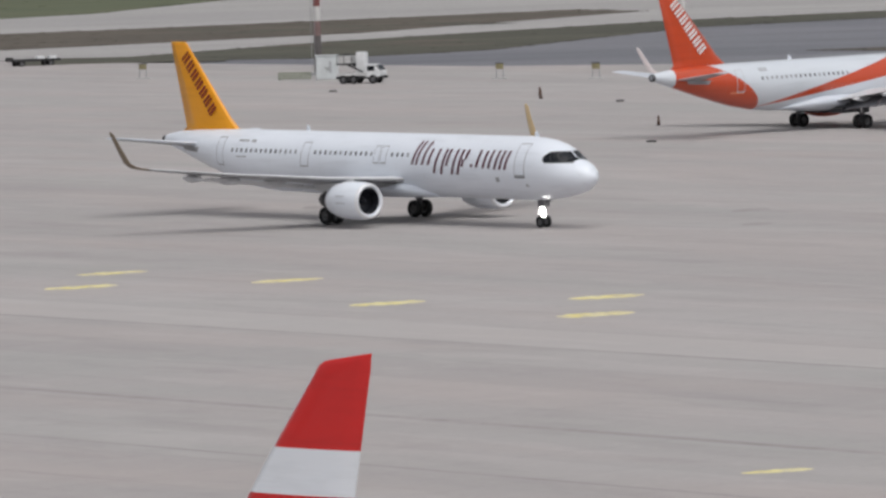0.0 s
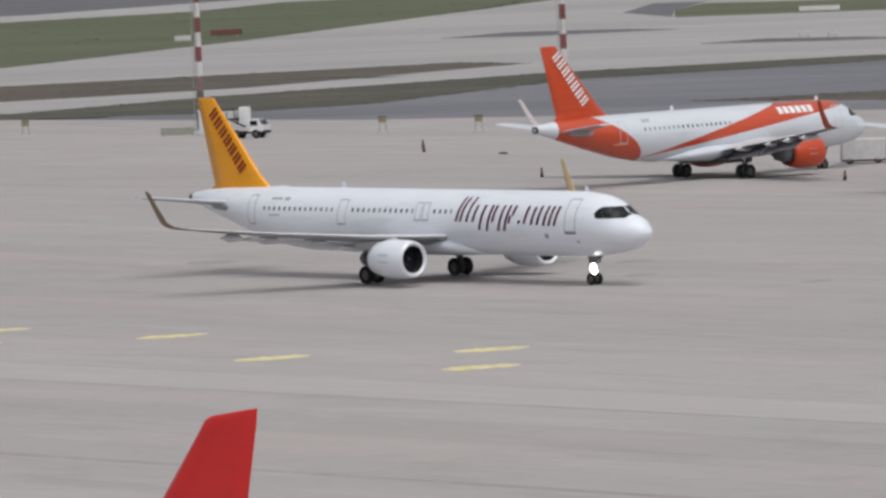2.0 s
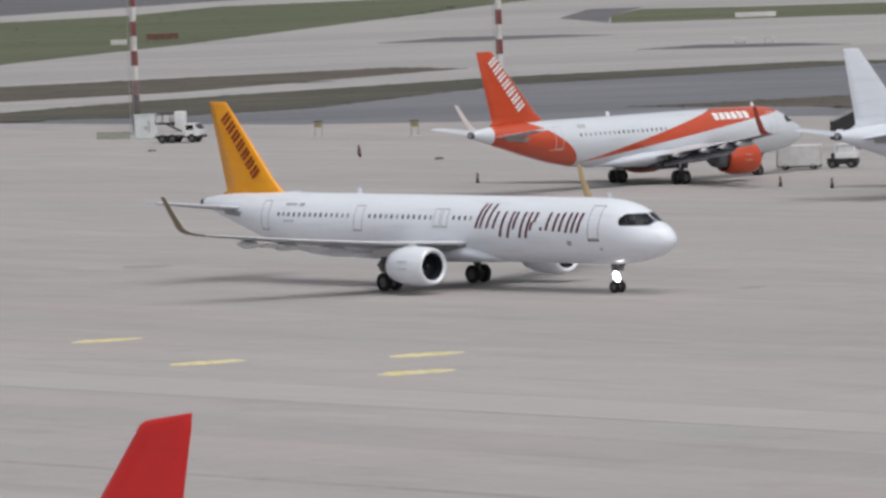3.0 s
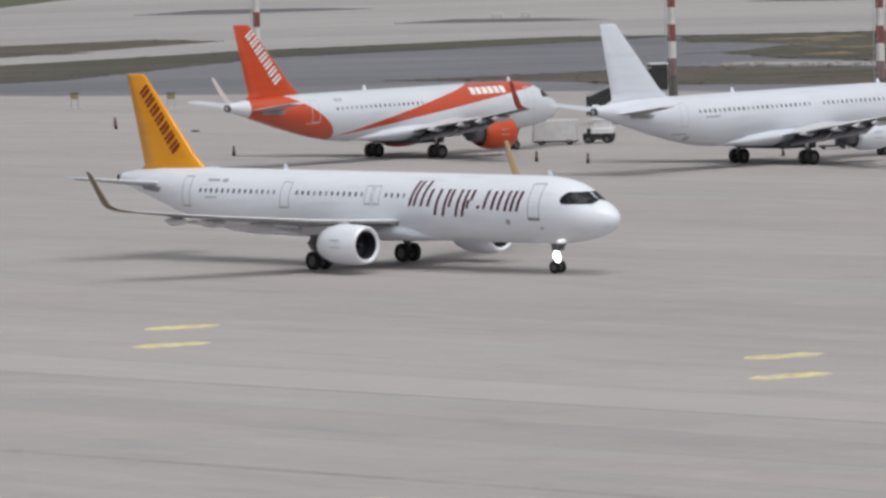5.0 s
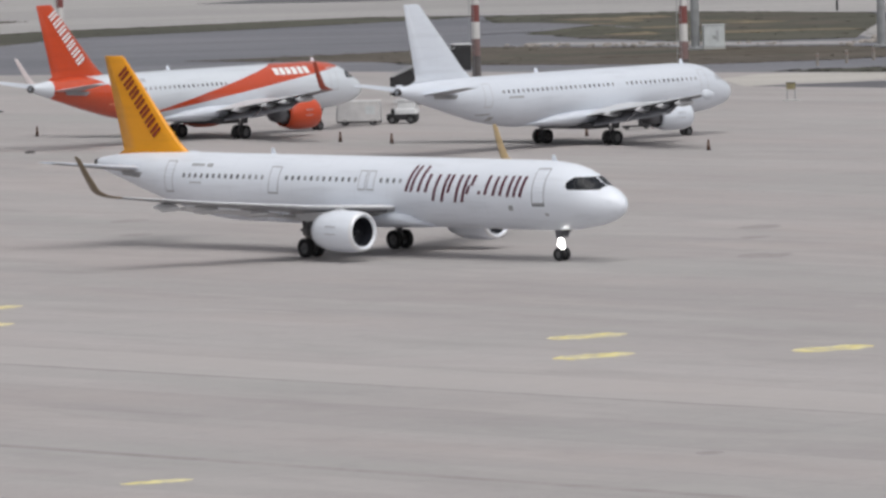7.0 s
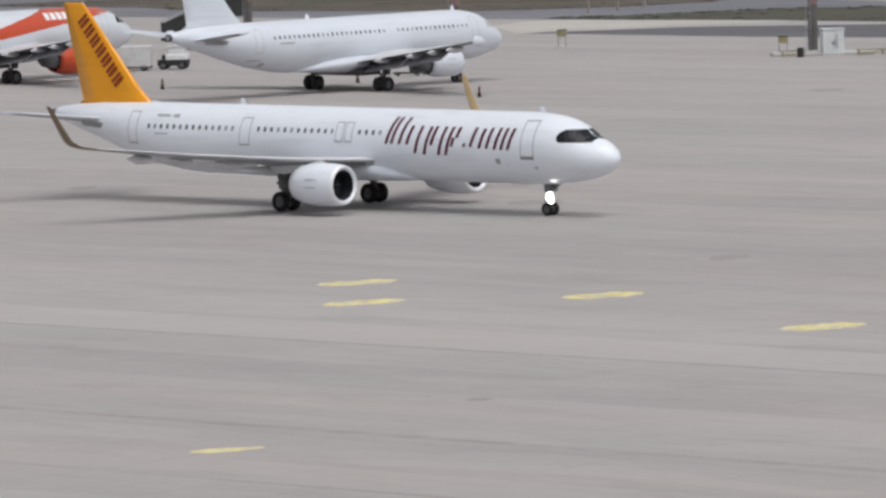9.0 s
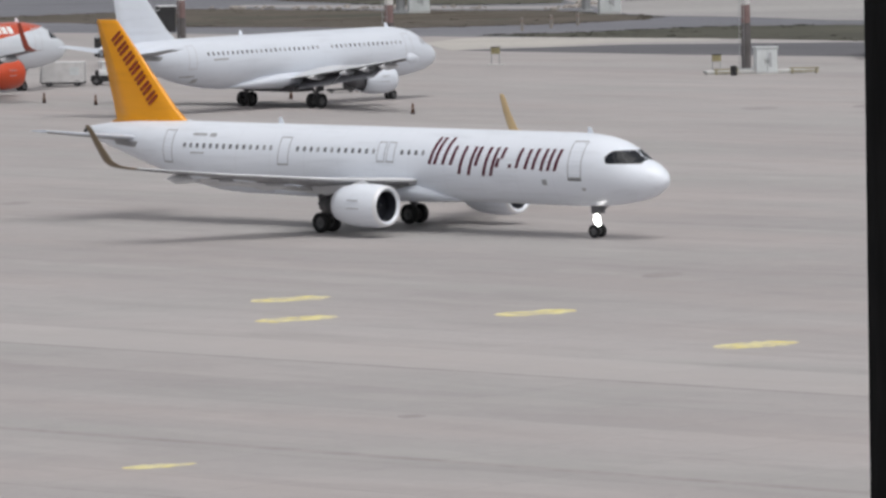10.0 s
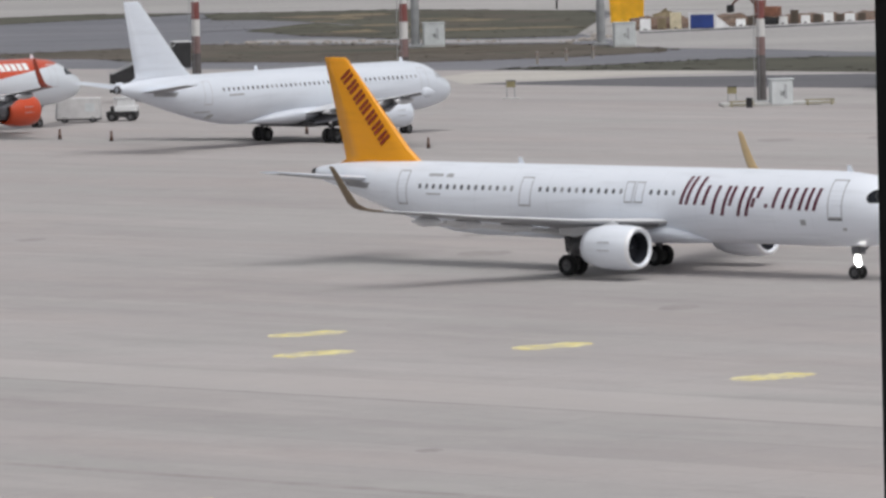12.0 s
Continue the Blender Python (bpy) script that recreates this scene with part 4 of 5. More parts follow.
# ---------------------------------------------------------------- masts and cabinets
def light_mast(x, y, height=21.0, r=0.42):
    """A tall tapered mast: grey foot, then red and white bands, each a segment of its own."""
    top = thing("light_mast", "tall red and white banded floodlight mast", "mast", pose(x, y, -0.12), "banded masts")
    cuts = [0, 4.3] + [4.3 + 1.56 * k for k in range(1, 12)]
    cuts = [c for c in cuts if c < height]
    for k, (z0, z1) in enumerate(zip(cuts, cuts[1:])):
        r0, r1 = r * (1 - 0.35 * z0 / height), r * (1 - 0.35 * z1 / height)
        m = pose(0, 0, 0, 0, -90, 0)
        bm = lathe(bmesh.new(), [(z0, r0), (z1 - 0.04, r1), (z1 - 0.04, r1 * 0.9), (z1, r1 * 0.9)], m, 12)
        part("foot" if k == 0 else "band", bm, (MASTGREY, MASTFADED)[k] if k < 2 else (MASTRED if k % 2 else MASTWHITE), top)
    part("base_plate", block((0, 0, 0.2), (1.7, 1.7, 0.4), 0.05), GALV, top)
    bm = bmesh.new()
    for s in (-0.2, 0.2):
        rod(bm, (s - r - 0.02, -0.32, 0.4), (s - r * 0.75 - 0.02, -0.32, cuts[-1]), 0.025, seg=6)
    for k in range(int(cuts[-1] / 0.6)):
        z = 0.6 + k * 0.6
        q = -r * (1 - 0.25 * z / height)
        rod(bm, (q - 0.22, -0.32, z), (q + 0.18, -0.32, z), 0.018, seg=5)
    part("ladder", bm, GALV, top)
    return top


for x, y in ((-65.5, 681), (-26.6, 676), (14.7, 590.5), (32.5, 569), (62.3, 552.5)):
    light_mast(x, y)
for x, y in ((41.6, 706), (61.4, 699)):
    top = thing("lamp_post", "thick grey steel mast beside a pale cabinet", "mast", pose(x, y, -0.12))
    part("pole", rod(bmesh.new(), (0, 0, 0), (0, 0, 14), 0.5, 0.36, 14), GALV, top)
    part("base_plate", block((0, 0, 0.15), (1.6, 1.6, 0.3), 0.04), GALV, top)


def cabinet(x, y, w=2.3, d=1.2, hgt=2.4):
    top = thing("electrical_cabinet", "pale grey electrical cabinet at the foot of a mast", "cabinet", pose(x, y, -0.1, 0, 0, 4), "mast cabinets")
    part("plinth", block((0, 0, 0.1), (w + 0.1, d + 0.1, 0.2), 0.02), WALL, top)
    part("body", block((0, 0, hgt / 2 + 0.2), (w, d, hgt), 0.04), CABINET, top)
    for s in (-1, 1):
        d1 = part("door", block((s * w / 4, -d / 2 - 0.02, hgt / 2 + 0.2), (w / 2 - 0.08, 0.05, hgt - 0.2), 0.015), CABINET, top)
        part("handle", block((s * 0.1, -d / 2 - 0.07, hgt / 2 + 0.1), (0.05, 0.06, 0.4)), BLACK, d1)
    part("vent", block((w * 0.15, -d / 2 - 0.06, hgt * 0.62), (0.22, 0.03, 1.2)), SEAL, top)
    part("roof", block((0, 0, hgt + 0.25), (w + 0.2, d + 0.2, 0.1), 0.03), CABINET, top)


for x, y, w, hgt in ((43.6, 706, 2.3, 2.4), (63.2, 691, 2.3, 2.4), (63.4, 547.6, 1.85, 2.1), (-63.2, 666.7, 2.3, 2.4)):
    cabinet(x, y, w, 1.2, hgt)


def cone(x, y):
    top = thing("traffic_cone", "small dark orange traffic cone on the apron", "cone", pose(x, y, 0), "cones on the apron")
    part("base", block((0, 0, 0.03), (0.34, 0.34, 0.06), 0.015), BLACK, top)
    shade(part("body", lathe(bmesh.new(), [(0.06, 0.15), (0.45, 0.11), (0.8, 0.07), (0.84, 0.05)], pose(0, 0, 0, 0, -90, 0), 12), CONE, top))
    part("sleeve", lathe(bmesh.new(), [(0.38, 0.128), (0.55, 0.113)], pose(0, 0, 0, 0, -90, 0), 12), SLEEVE, top)


for x, y in ((-37.4, 606.8), (-23.8, 547.5), (1.8, 522.8), (5.9, 517.7), (21.7, 520.6), (29.9, 493.8), (-37.9, 613.6), (0.3, 545.5)):
    cone(x, y)
for x, y in ((-59.8, 636.1), (-29.4, 595.8), (-23.2, 519.2)):
    ch = thing("wheel_chock", "dark rubber wheel chocks lying on the concrete", "chock", pose(x, y, 0, 0, 0, 20), "loose chocks")
    for s in (-0.2, 0.2):
        part("wedge", loft(bmesh.new(), [[Vector((s + u, w, z)) for u, z in ((-0.18, 0.0), (0.18, 0.0), (0.06, 0.16), (-0.06, 0.16))] for w in (-0.3, 0.3)]), CHOCK, ch)
    part("rope", rod(bmesh.new(), (-0.2, 0, 0.16), (0.2, 0, 0.16), 0.02, seg=6), CHOCK, ch)


def stand_sign(x, y):
    top = thing("stand_sign", "small weathered yellow sign on a post", "sign", pose(x, y, 0), "signs at the apron edge")
    part("foot", block((0, 0, 0.06), (1.5, 0.7, 0.12), 0.03), WALL, top)
    for s in (-0.35, 0.35):
        part("post", rod(bmesh.new(), (s, 0, 0.1), (s, 0, 1.05), 0.05, seg=8), GALV, top)
    part("board", block((0, -0.02, 1.3), (0.8, 0.12, 0.55), 0.03), DULLYELLOW, top)
    part("hood", block((0, -0.02, 1.62), (0.9, 0.2, 0.07), 0.02), BLACK, top)


for x, y in ((-44.6, 656.6), (-34.4, 649.6), (42.2, 573.5), (59.4, 549.5), (-84.6, 684)):
    stand_sign(x, y)

# clutter round the nearest mast
pl = thing("mast_plinth", "low concrete plinth round the mast foot", "plinth", pose(62.6, 548.5, 0, 0, 0, 2))
part("slab", block((0, 0, 0.14), (8.6, 2.6, 0.28), 0.06), WALL, pl)
for x, y, l in ((59.9, 546.4, 2.2), (66.6, 546.6, 2.6)):
    bar = thing("timber_barrier", "low weathered pale timber barrier at the mast plinth", "barrier", pose(x, y, 0, 0, 0, 6), "timber barriers")
    for s in (-0.4, 0.4):
        part("leg", block((s * l, 0, 0.22), (0.12, 0.5, 0.44), 0.02), PALETIMBER, bar)
    for z in (0.2, 0.46):
        part("rail", block((0, 0, z), (l, 0.1, 0.15), 0.02), PALETIMBER, bar)
bl = thing("barrel", "dark steel barrel beside the mast", "barrel", pose(60.4, 545.2, 0))
part("body", lathe(bmesh.new(), [(0, 0.26), (0.04, 0.28), (0.3, 0.28), (0.33, 0.3), (0.6, 0.28), (0.78, 0.28), (0.82, 0.26)], pose(0, 0, 0, 0, -90, 0), 16), BLACK, bl)
part("lid", block((0, 0, 0.83), (0.24, 0.1, 0.03)), GALV, bl)


# ---------------------------------------------------------------- vehicles
def axle(top, x, half, r=0.45, w=0.3):
    for s in (-1, 1):
        wheel(top, (x, s * half, r), r, w)


truck = thing("service_truck", "white platform truck parked beside a mast", "truck", pose(-58.6, 655.5, 0, 0, 0, -14))
part("chassis", block((0, 0, 0.62), (5.0, 1.9, 0.24), 0.04), BLACK, truck)
axle(truck, -1.7, 0.92)
axle(truck, -0.6, 0.92)
axle(truck, 1.5, 0.92)
part("cab", loft(bmesh.new(), [[Vector((x, y, z)) for x, z in ((0.7, 0.7), (2.3, 0.7), (2.35, 1.2), (1.75, 1.92), (0.7, 1.95))] for y in (-0.98, 0.98)]), VANWHITE, truck)
part("windscreen", loft(bmesh.new(), [[Vector((x, y, z)) for x, z in ((2.25, 1.34), (1.82, 1.86), (1.84, 1.88), (2.29, 1.36))] for y in (-0.85, 0.85)]), GLASS, truck)
for s in (-1, 1):
    part("side_window", block((1.3, s * 0.985, 1.55), (0.75, 0.03, 0.5), 0.01), GLASS, truck)
part("bumper", block((2.35, 0, 0.62), (0.2, 1.9, 0.3), 0.05), BLACK, truck)
part("bed", block((-0.8, 0, 0.95), (3.3, 2.0, 0.3), 0.03), BOXGREY, truck)
lift = part("lift_column", block((0.05, 0, 2.1), (0.95, 1.2, 2.2), 0.12), VANWHITE, truck)
part("lift_arm", rod(rod(bmesh.new(), (0.3, -0.7, 1.2), (-1.3, -0.7, 1.95), 0.09, seg=8), (0.3, 0.7, 1.2), (-1.3, 0.7, 1.95), 0.09, seg=8), BLACK, truck)
part("platform", block((-1.6, 0, 1.98), (1.7, 1.9, 0.14), 0.02), BLACK, truck)
part("work_cage", block((-1.55, 0, 2.45), (1.35, 1.7, 0.72), 0.05), BOXGREY, truck)
for s in (-0.9, 0.9):
    bm = bmesh.new()
    for x in (-2.35, -1.6, -0.8):
        rod(bm, (x, s, 2.0), (x, s, 2.95), 0.035, seg=6)
    rod(bm, (-2.4, s, 2.95), (-0.75, s, 2.95), 0.035, seg=6)
    part("guard_rail", bm, BLACK, truck)

trailer = thing("flatbed_trailer", "low dark flatbed trailer with pale bundles", "trailer", pose(-103.4, 734, -0.1, 0, 0, 30))
part("bed", block((0, 0, 0.75), (6.0, 2.2, 0.25), 0.03), BLACK, trailer)
part("headboard", block((-2.9, 0, 0.98), (0.15, 2.2, 0.3), 0.02), BLACK, trailer)
for x in (-1.8, 1.8):
    axle(trailer, x, 1.0, 0.4, 0.25)
for x in (0.6, 2.1):
    part("bundle", block((x, -0.6, 1.0), (0.9, 0.8, 0.35), 0.08), VANWHITE, trailer)

gpu = thing("ground_power_unit", "white box trailer under the parked airliner's tail", "trailer", pose(3.6, 551, 0, 0, 0, -6))
part("housing", block((0, 0, 1.22), (3.6, 1.8, 1.75), 0.06), BOXGREY, gpu)
part("sub_frame", block((0, 0, 0.3), (3.7, 1.7, 0.16), 0.02), BLACK, gpu)
axle(gpu, -1.2, 0.8, 0.28, 0.2)
axle(gpu, 1.2, 0.8, 0.28, 0.2)
part("mast_arm", rod(bmesh.new(), (-2.0, 0, 0.3), (-1.85, 0, 2.2), 0.06, seg=8), GALV, gpu)
part("louvre", block((1.0, -0.92, 1.3), (0.8, 0.03, 0.7), 0.01), CABINET, gpu)
tug = thing("tow_tractor", "white and black tow tractor beside a trailer", "tractor", pose(7.3, 551.8, 0, 0, 0, -10))
part("body", block((0, 0, 0.58), (2.6, 1.6, 0.52), 0.08), BLACK, tug)
part("bonnet", block((0.35, 0, 1.05), (1.9, 1.55, 0.5), 0.1), VANWHITE, tug)
part("roof", block((0.3, 0, 1.98), (1.9, 1.5, 0.12), 0.04), VANWHITE, tug)
part("cab_glass", block((0.35, 0, 1.55), (1.4, 1.35, 0.7), 0.05), VANWHITE, tug)
for x in (-0.55, 1.2):
    for s in (-0.68, 0.68):
        part("pillar", rod(bmesh.new(), (x, s, 1.1), (x, s, 1.95), 0.045, seg=6), VANWHITE, tug)
part("seat", block((-0.75, 0, 1.0), (0.5, 0.6, 0.5), 0.08), BLACK, tug)
axle(tug, -0.8, 0.72, 0.42, 0.3)
axle(tug, 0.8, 0.72, 0.42, 0.3)

cart = thing("service_cart", "low black steel service cart with a tow bar", "cart", pose(26.8, 530.1, 0, 0, 0, 4))
part("box", block((0, 0, 0.72), (0.8, 0.9, 0.95), 0.05), BLACK, cart)
part("deck", block((-0.6, 0, 0.25), (2.4, 0.9, 0.12), 0.02), BLACK, cart)
part("tow_bar", rod(bmesh.new(), (-1.7, 0, 0.25), (-2.5, 0, 0.3), 0.05, seg=8), GALV, cart)
part("stop_leg", rod(bmesh.new(), (0.75, 0, 0.0), (0.7, 0, 0.8), 0.07, seg=8), RUST, cart)
axle(cart, -1.4, 0.4, 0.16, 0.12)
axle(cart, 0.2, 0.4, 0.16, 0.12)

stairs = thing("boarding_stairs", "mobile boarding stairs with dark side panels", "stairs", pose(10.4, 588, 0, 0, 0, 8))
part("side_panel", loft(bmesh.new(), [[Vector((x, y, z)) for x, z in ((-3.6, 0.8), (2.2, 3.6), (2.2, 5.0), (-3.6, 2.5))] for y in (-0.95, -0.88)]), BLACK, stairs)
part("side_panel", loft(bmesh.new(), [[Vector((x, y, z)) for x, z in ((-3.6, 0.8), (2.2, 3.6), (2.2, 5.0), (-3.6, 2.5))] for y in (0.88, 0.95)]), BLACK, stairs)
for s in (-0.97, 0.97):
    part("hand_rail", rod(bmesh.new(), (-3.7, s, 2.6), (2.2, s, 5.1), 0.05, seg=8), GALV, stairs)
for k in range(16):
    u = (k + 0.5) / 16
    part("step", block((-3.5 + 5.6 * u, 0, 1.05 + 3.0 * u), (0.38, 1.7, 0.05)), GALV, stairs)
part("canopy", block((2.9, 0, 4.15), (1.5, 1.95, 2.3), 0.05), BLACK, stairs)
part("canopy_roof", block((2.9, 0, 5.36), (1.6, 2.05, 0.1), 0.03), VANWHITE, stairs)
part("truck_bed", block((0.8, 0, 0.75), (5.2, 1.9, 0.5), 0.06), VANWHITE, stairs)
part("support", rod(rod(bmesh.new(), (2.6, -0.7, 0.9), (2.6, -0.7, 3.1), 0.1, seg=8), (2.6, 0.7, 0.9), (2.6, 0.7, 3.1), 0.1, seg=8), GALV, stairs)
axle(stairs, -1.2, 0.85)
axle(stairs, 2.0, 0.85)

bus = thing("apron_bus", "white passenger bus with dark blue windows", "bus", pose(76.4, 568.5, 0.02, 0, 0, -98.5))
prof = ((-12.0, 0.4), (0.0, 0.4), (0.12, 1.2), (0.0, 2.7), (-0.35, 3.3), (-12.0, 3.3))
part("body", loft(bmesh.new(), [[Vector((x, y, z)) for x, z in prof] for y in (-1.35, 1.35)]), VANWHITE, bus)
part("windscreen", loft(bmesh.new(), [[Vector((x, y, z)) for x, z in ((0.118, 1.05), (0.128, 1.2), (0.01, 2.7), (-0.165, 3.0), (-0.12, 3.02), (0.05, 2.72), (0.17, 1.2), (0.165, 1.05))] for y in (-1.3, 1.3)]), BUSGLASS, bus)
part("skirt", block((-5.9, 0, 0.75), (11.9, 2.74, 0.12)), BLUE, bus)
part("roof_unit", block((-2.2, 0, 3.42), (2.6, 1.9, 0.26), 0.08), BOXGREY, bus)
for s in (-1, 1):
    for k in range(7):
        part("side_window", block((-1.3 - 1.5 * k, s * 1.36, 2.1), (1.35, 0.03, 1.2), 0.01), GLASS, bus)
    part("bumper_panel", block((0.13, s * 0.7, 0.68), (0.06, 1.0, 0.22), 0.02), BLACK, bus)
    part("mirror", block((0.25, s * 1.5, 2.2), (0.15, 0.2, 0.45), 0.04), BLACK, bus)
for x in (-2.4, -9.2):
    axle(bus, x, 1.15, 0.48, 0.3)

# ---------------------------------------------------------------- works yard behind the apron
yb = thing("site_skip", "yellow ribbed steel skip standing in the works yard", "skip", pose(69.6, 757, -0.1, 0, 0, -4))
part("body", loft(bmesh.new(), [[Vector((x, y, z)) for x, z in ((-1.9, 0.4), (1.9, 0.4), (2.1, 4.2), (-2.1, 4.2))] for y in (-1.2, 1.2)]), TRUCKYELLOW, yb)
for k in range(5):
    part("rib", block((-1.7 + 0.85 * k, -1.24, 2.8), (0.12, 0.08, 2.9)), TRUCKYELLOW, yb)
part("rim", block((0, -1.26, 4.1), (4.3, 0.12, 0.22), 0.03), TRUCKYELLOW, yb)
for s in (-1.5, 1.5):
    part("skid", block((s, 0, 0.2), (0.3, 2.2, 0.42), 0.03), BLACK, yb)
con = thing("site_container", "blue steel site container with white frame", "container", pose(76.9, 742.2, -0.1, 0, 0, -4))
part("shell", block((0, 0, 0.85), (2.8, 2.0, 1.55), 0.03), BLUE, con)
for s in (-1.45, 1.45):
    part("corner_post", block((s, -0.98, 0.9), (0.18, 0.14, 1.8), 0.02), VANWHITE, con)
part("roof_rim", block((0, -0.98, 1.72), (3.1, 0.14, 0.16), 0.02), VANWHITE, con)
part("ramp", loft(bmesh.new(), [[Vector((x, y, z)) for x, z in ((1.6, 0), (3.4, 0), (1.6, 1.5))] for y in (-0.9, 0.9)]), VANWHITE, con)


def barrier_block(x, y, material, label, w=1.25, hgt=0.95):
    top = thing("barrier_block", label, "barrier", pose(x, y, -0.1, 0, 0, -10 + 8 * math.sin(x * 3)), "barrier blocks in the works yard")
    part("block", loft(bmesh.new(), [[Vector((u, v, z)) for v, z in ((-0.4, 0), (0.4, 0), (0.35, 0.25), (0.16, hgt), (-0.16, hgt), (-0.35, 0.25))] for u in (-w / 2, w / 2)]), material, top)
    part("lifting_slot", block((0, -0.37, 0.12), (0.4, 0.1, 0.12)), BLACK, top)


BLOCKS = ((70.2, 740.4, 1.2, 1.3, 0), (73.9, 742.4, 1.3, 1.9, 1), (81.9, 746.5, 1.1, 0.8, 0), (83.2, 747.2, 0.8, 1.1, 2), (87.2, 749.3, 1.0, 0.9, 0), (88.6, 750.0, 0.9, 1.6, 2), (90.0, 750.8, 1.0, 0.9, 0), (91.5, 751.6, 0.9, 1.0, 2), (92.9, 752.3, 1.1, 1.1, 0), (94.3, 753.0, 0.9, 0.9, 2), (95.6, 753.7, 1.1, 0.9, 0), (97.1, 754.5, 0.9, 0.9, 2), (72.2, 741.5, 1.0, 1.3, 3), (76.9, 743.9, 0.9, 0.9, 3))
KINDS = ((VANWHITE, "white concrete barrier block in the yard"), (PALESTONE, "yellowish stone block on the spoil bank"), (DARKSOIL, "dark brown barrier block in the yard"), (SOIL, "soil-caked concrete block in the yard"))
for x, y, wd, hgt, kind in BLOCKS:
    barrier_block(x, y, *KINDS[kind], wd, hgt)


def bank(name, label, line, hgt, end, depth, material, seed):
    """A long uneven ridge of earth along a line in plan."""
    r = random.Random(seed)
    bm, rows = bmesh.new(), []
    for (x0, y0), (x1, y1) in zip(line, line[1:]):
        n = max(2, int(math.hypot(x1 - x0, y1 - y0) / 0.8))
        for k in range(n):
            u = k / n
            x, y = x0 + (x1 - x0) * u, y0 + (y1 - y0) * u
            q = (hgt + (end - hgt) * (x - line[0][0]) / (line[-1][0] - line[0][0])) * r.uniform(0.7, 1.1)
            rows.append([bm.verts.new((x + r.uniform(-0.15, 0.15), y + d * depth + r.uniform(-0.2, 0.2), -0.15 + z * q)) for d, z in ((0, 0), (0.12, 0.45), (0.3, 0.85), (0.5, 1.0), (0.75, 0.7), (1, 0))])
    for p, q in zip(rows, rows[1:]):
        for i in range(5):
            bm.faces.new((p[i], p[i + 1], q[i + 1], q[i]))
    return tagged(part(name, bm, material, None, label), category="earth", kind="stuff")


bank("spoil_bank", "long dark bank of dug soil behind the barrier blocks", [(68.7, 740.1), (77.3, 744.6), (87.7, 750.0), (99.1, 756.0), (114.0, 764.0)], 1.6, 0.75, 6.0, REDSOIL, 41)
bank("kerb_bank", "low dark kerb of earth along the yard edge", [(68.7, 730.1), (77.3, 734.6), (87.7, 740.0), (99.1, 746.0), (114.0, 754.0)], 0.22, 0.22, 1.2, DARKASPHALT, 42)

digger = thing("excavator", "orange excavator working in the yard", "excavator", pose(85.2, 749, -0.1, 0, 0, 160))
for s in (-1, 1):
    part("track", block((0, s * 0.9, 0.4), (3.0, 0.5, 0.8), 0.25), BLACK, digger)
part("house", block((-0.3, 0, 1.55), (2.6, 2.1, 1.1), 0.12), SITEORANGE, digger)
part("cab", block((0.6, 0.55, 2.1), (1.2, 0.95, 1.6), 0.1), SITEORANGE, digger)
part("cab_glass", block((1.21, 0.55, 2.25), (0.03, 0.8, 1.0)), GLASS, digger)
part("boom", rod(rod(bmesh.new(), (0.8, -0.4, 1.6), (2.6, -0.4, 3.9), 0.24, 0.18, 8), (2.5, -0.4, 3.9), (4.2, -0.4, 2.4), 0.17, 0.12, 8), RUST, digger)
part("bucket", block((4.4, -0.4, 1.9), (0.8, 0.9, 0.9), 0.15), BLACK, digger)


def heap(name, label, x, y, w, d, hgt, material, seed):
    """An uneven mound of earth."""
    r = random.Random(seed)
    bm = bmesh.new()
    n, k = 18, 6
    rings = []
    for j in range(k):
        f = j / (k - 1)
        rings.append([bm.verts.new((x + (1 - f) * w * math.cos(2 * math.pi * i / n) * r.uniform(0.85, 1.12), y + (1 - f) * d * math.sin(2 * math.pi * i / n) * r.uniform(0.85, 1.12), -0.2 + hgt * (f ** 0.8) * r.uniform(0.8, 1.1))) for i in range(n)])
    for p, q in zip(rings, rings[1:]):
        for i in range(n):
            bm.faces.new((p[i], p[(i + 1) % n], q[(i + 1) % n], q[i]))
    return tagged(part(name, bm, material, None, label), category="earth", kind="stuff")


heap("earth_mound", "brown-green heap of dug earth", 75.0, 765, 3.4, 3, 1.7, SOIL, 1)
heap("earth_mound", "low grassy earth bank", 33.5, 772, 9, 9, 0.9, DARKGRASS, 2)
heap("earth_mound", "low brown earth bank", 46, 690, 17, 6, 0.7, DRYGRASS, 3)
bm = bmesh.new()
rng = random.Random(9)
for k in range(90):
    u = rng.random()
    x, y = 22 + 30 * u + rng.uniform(-1, 1), 732 - 14 * u + rng.uniform(-4, 4)
    r = rng.uniform(0.12, 0.42)
    if k >= 60:
        x, y, r = 58.0 + 7 * u + rng.uniform(-1.2, 1.2), 706 + 20 * u + rng.uniform(-3, 3), r * 1.2
    vs = bmesh.ops.create_icosphere(bm, subdivisions=1, radius=r)["verts"]
    for v in vs:
        v.co = Vector((v.co.x * rng.uniform(0.8, 1.5), v.co.y, v.co.z * 0.75)) + Vector((x, y, -0.05))
tagged(part("rubble", bm, STONE, None, "pale broken stones lying along the gravel strip"), category="stones", kind="stuff")
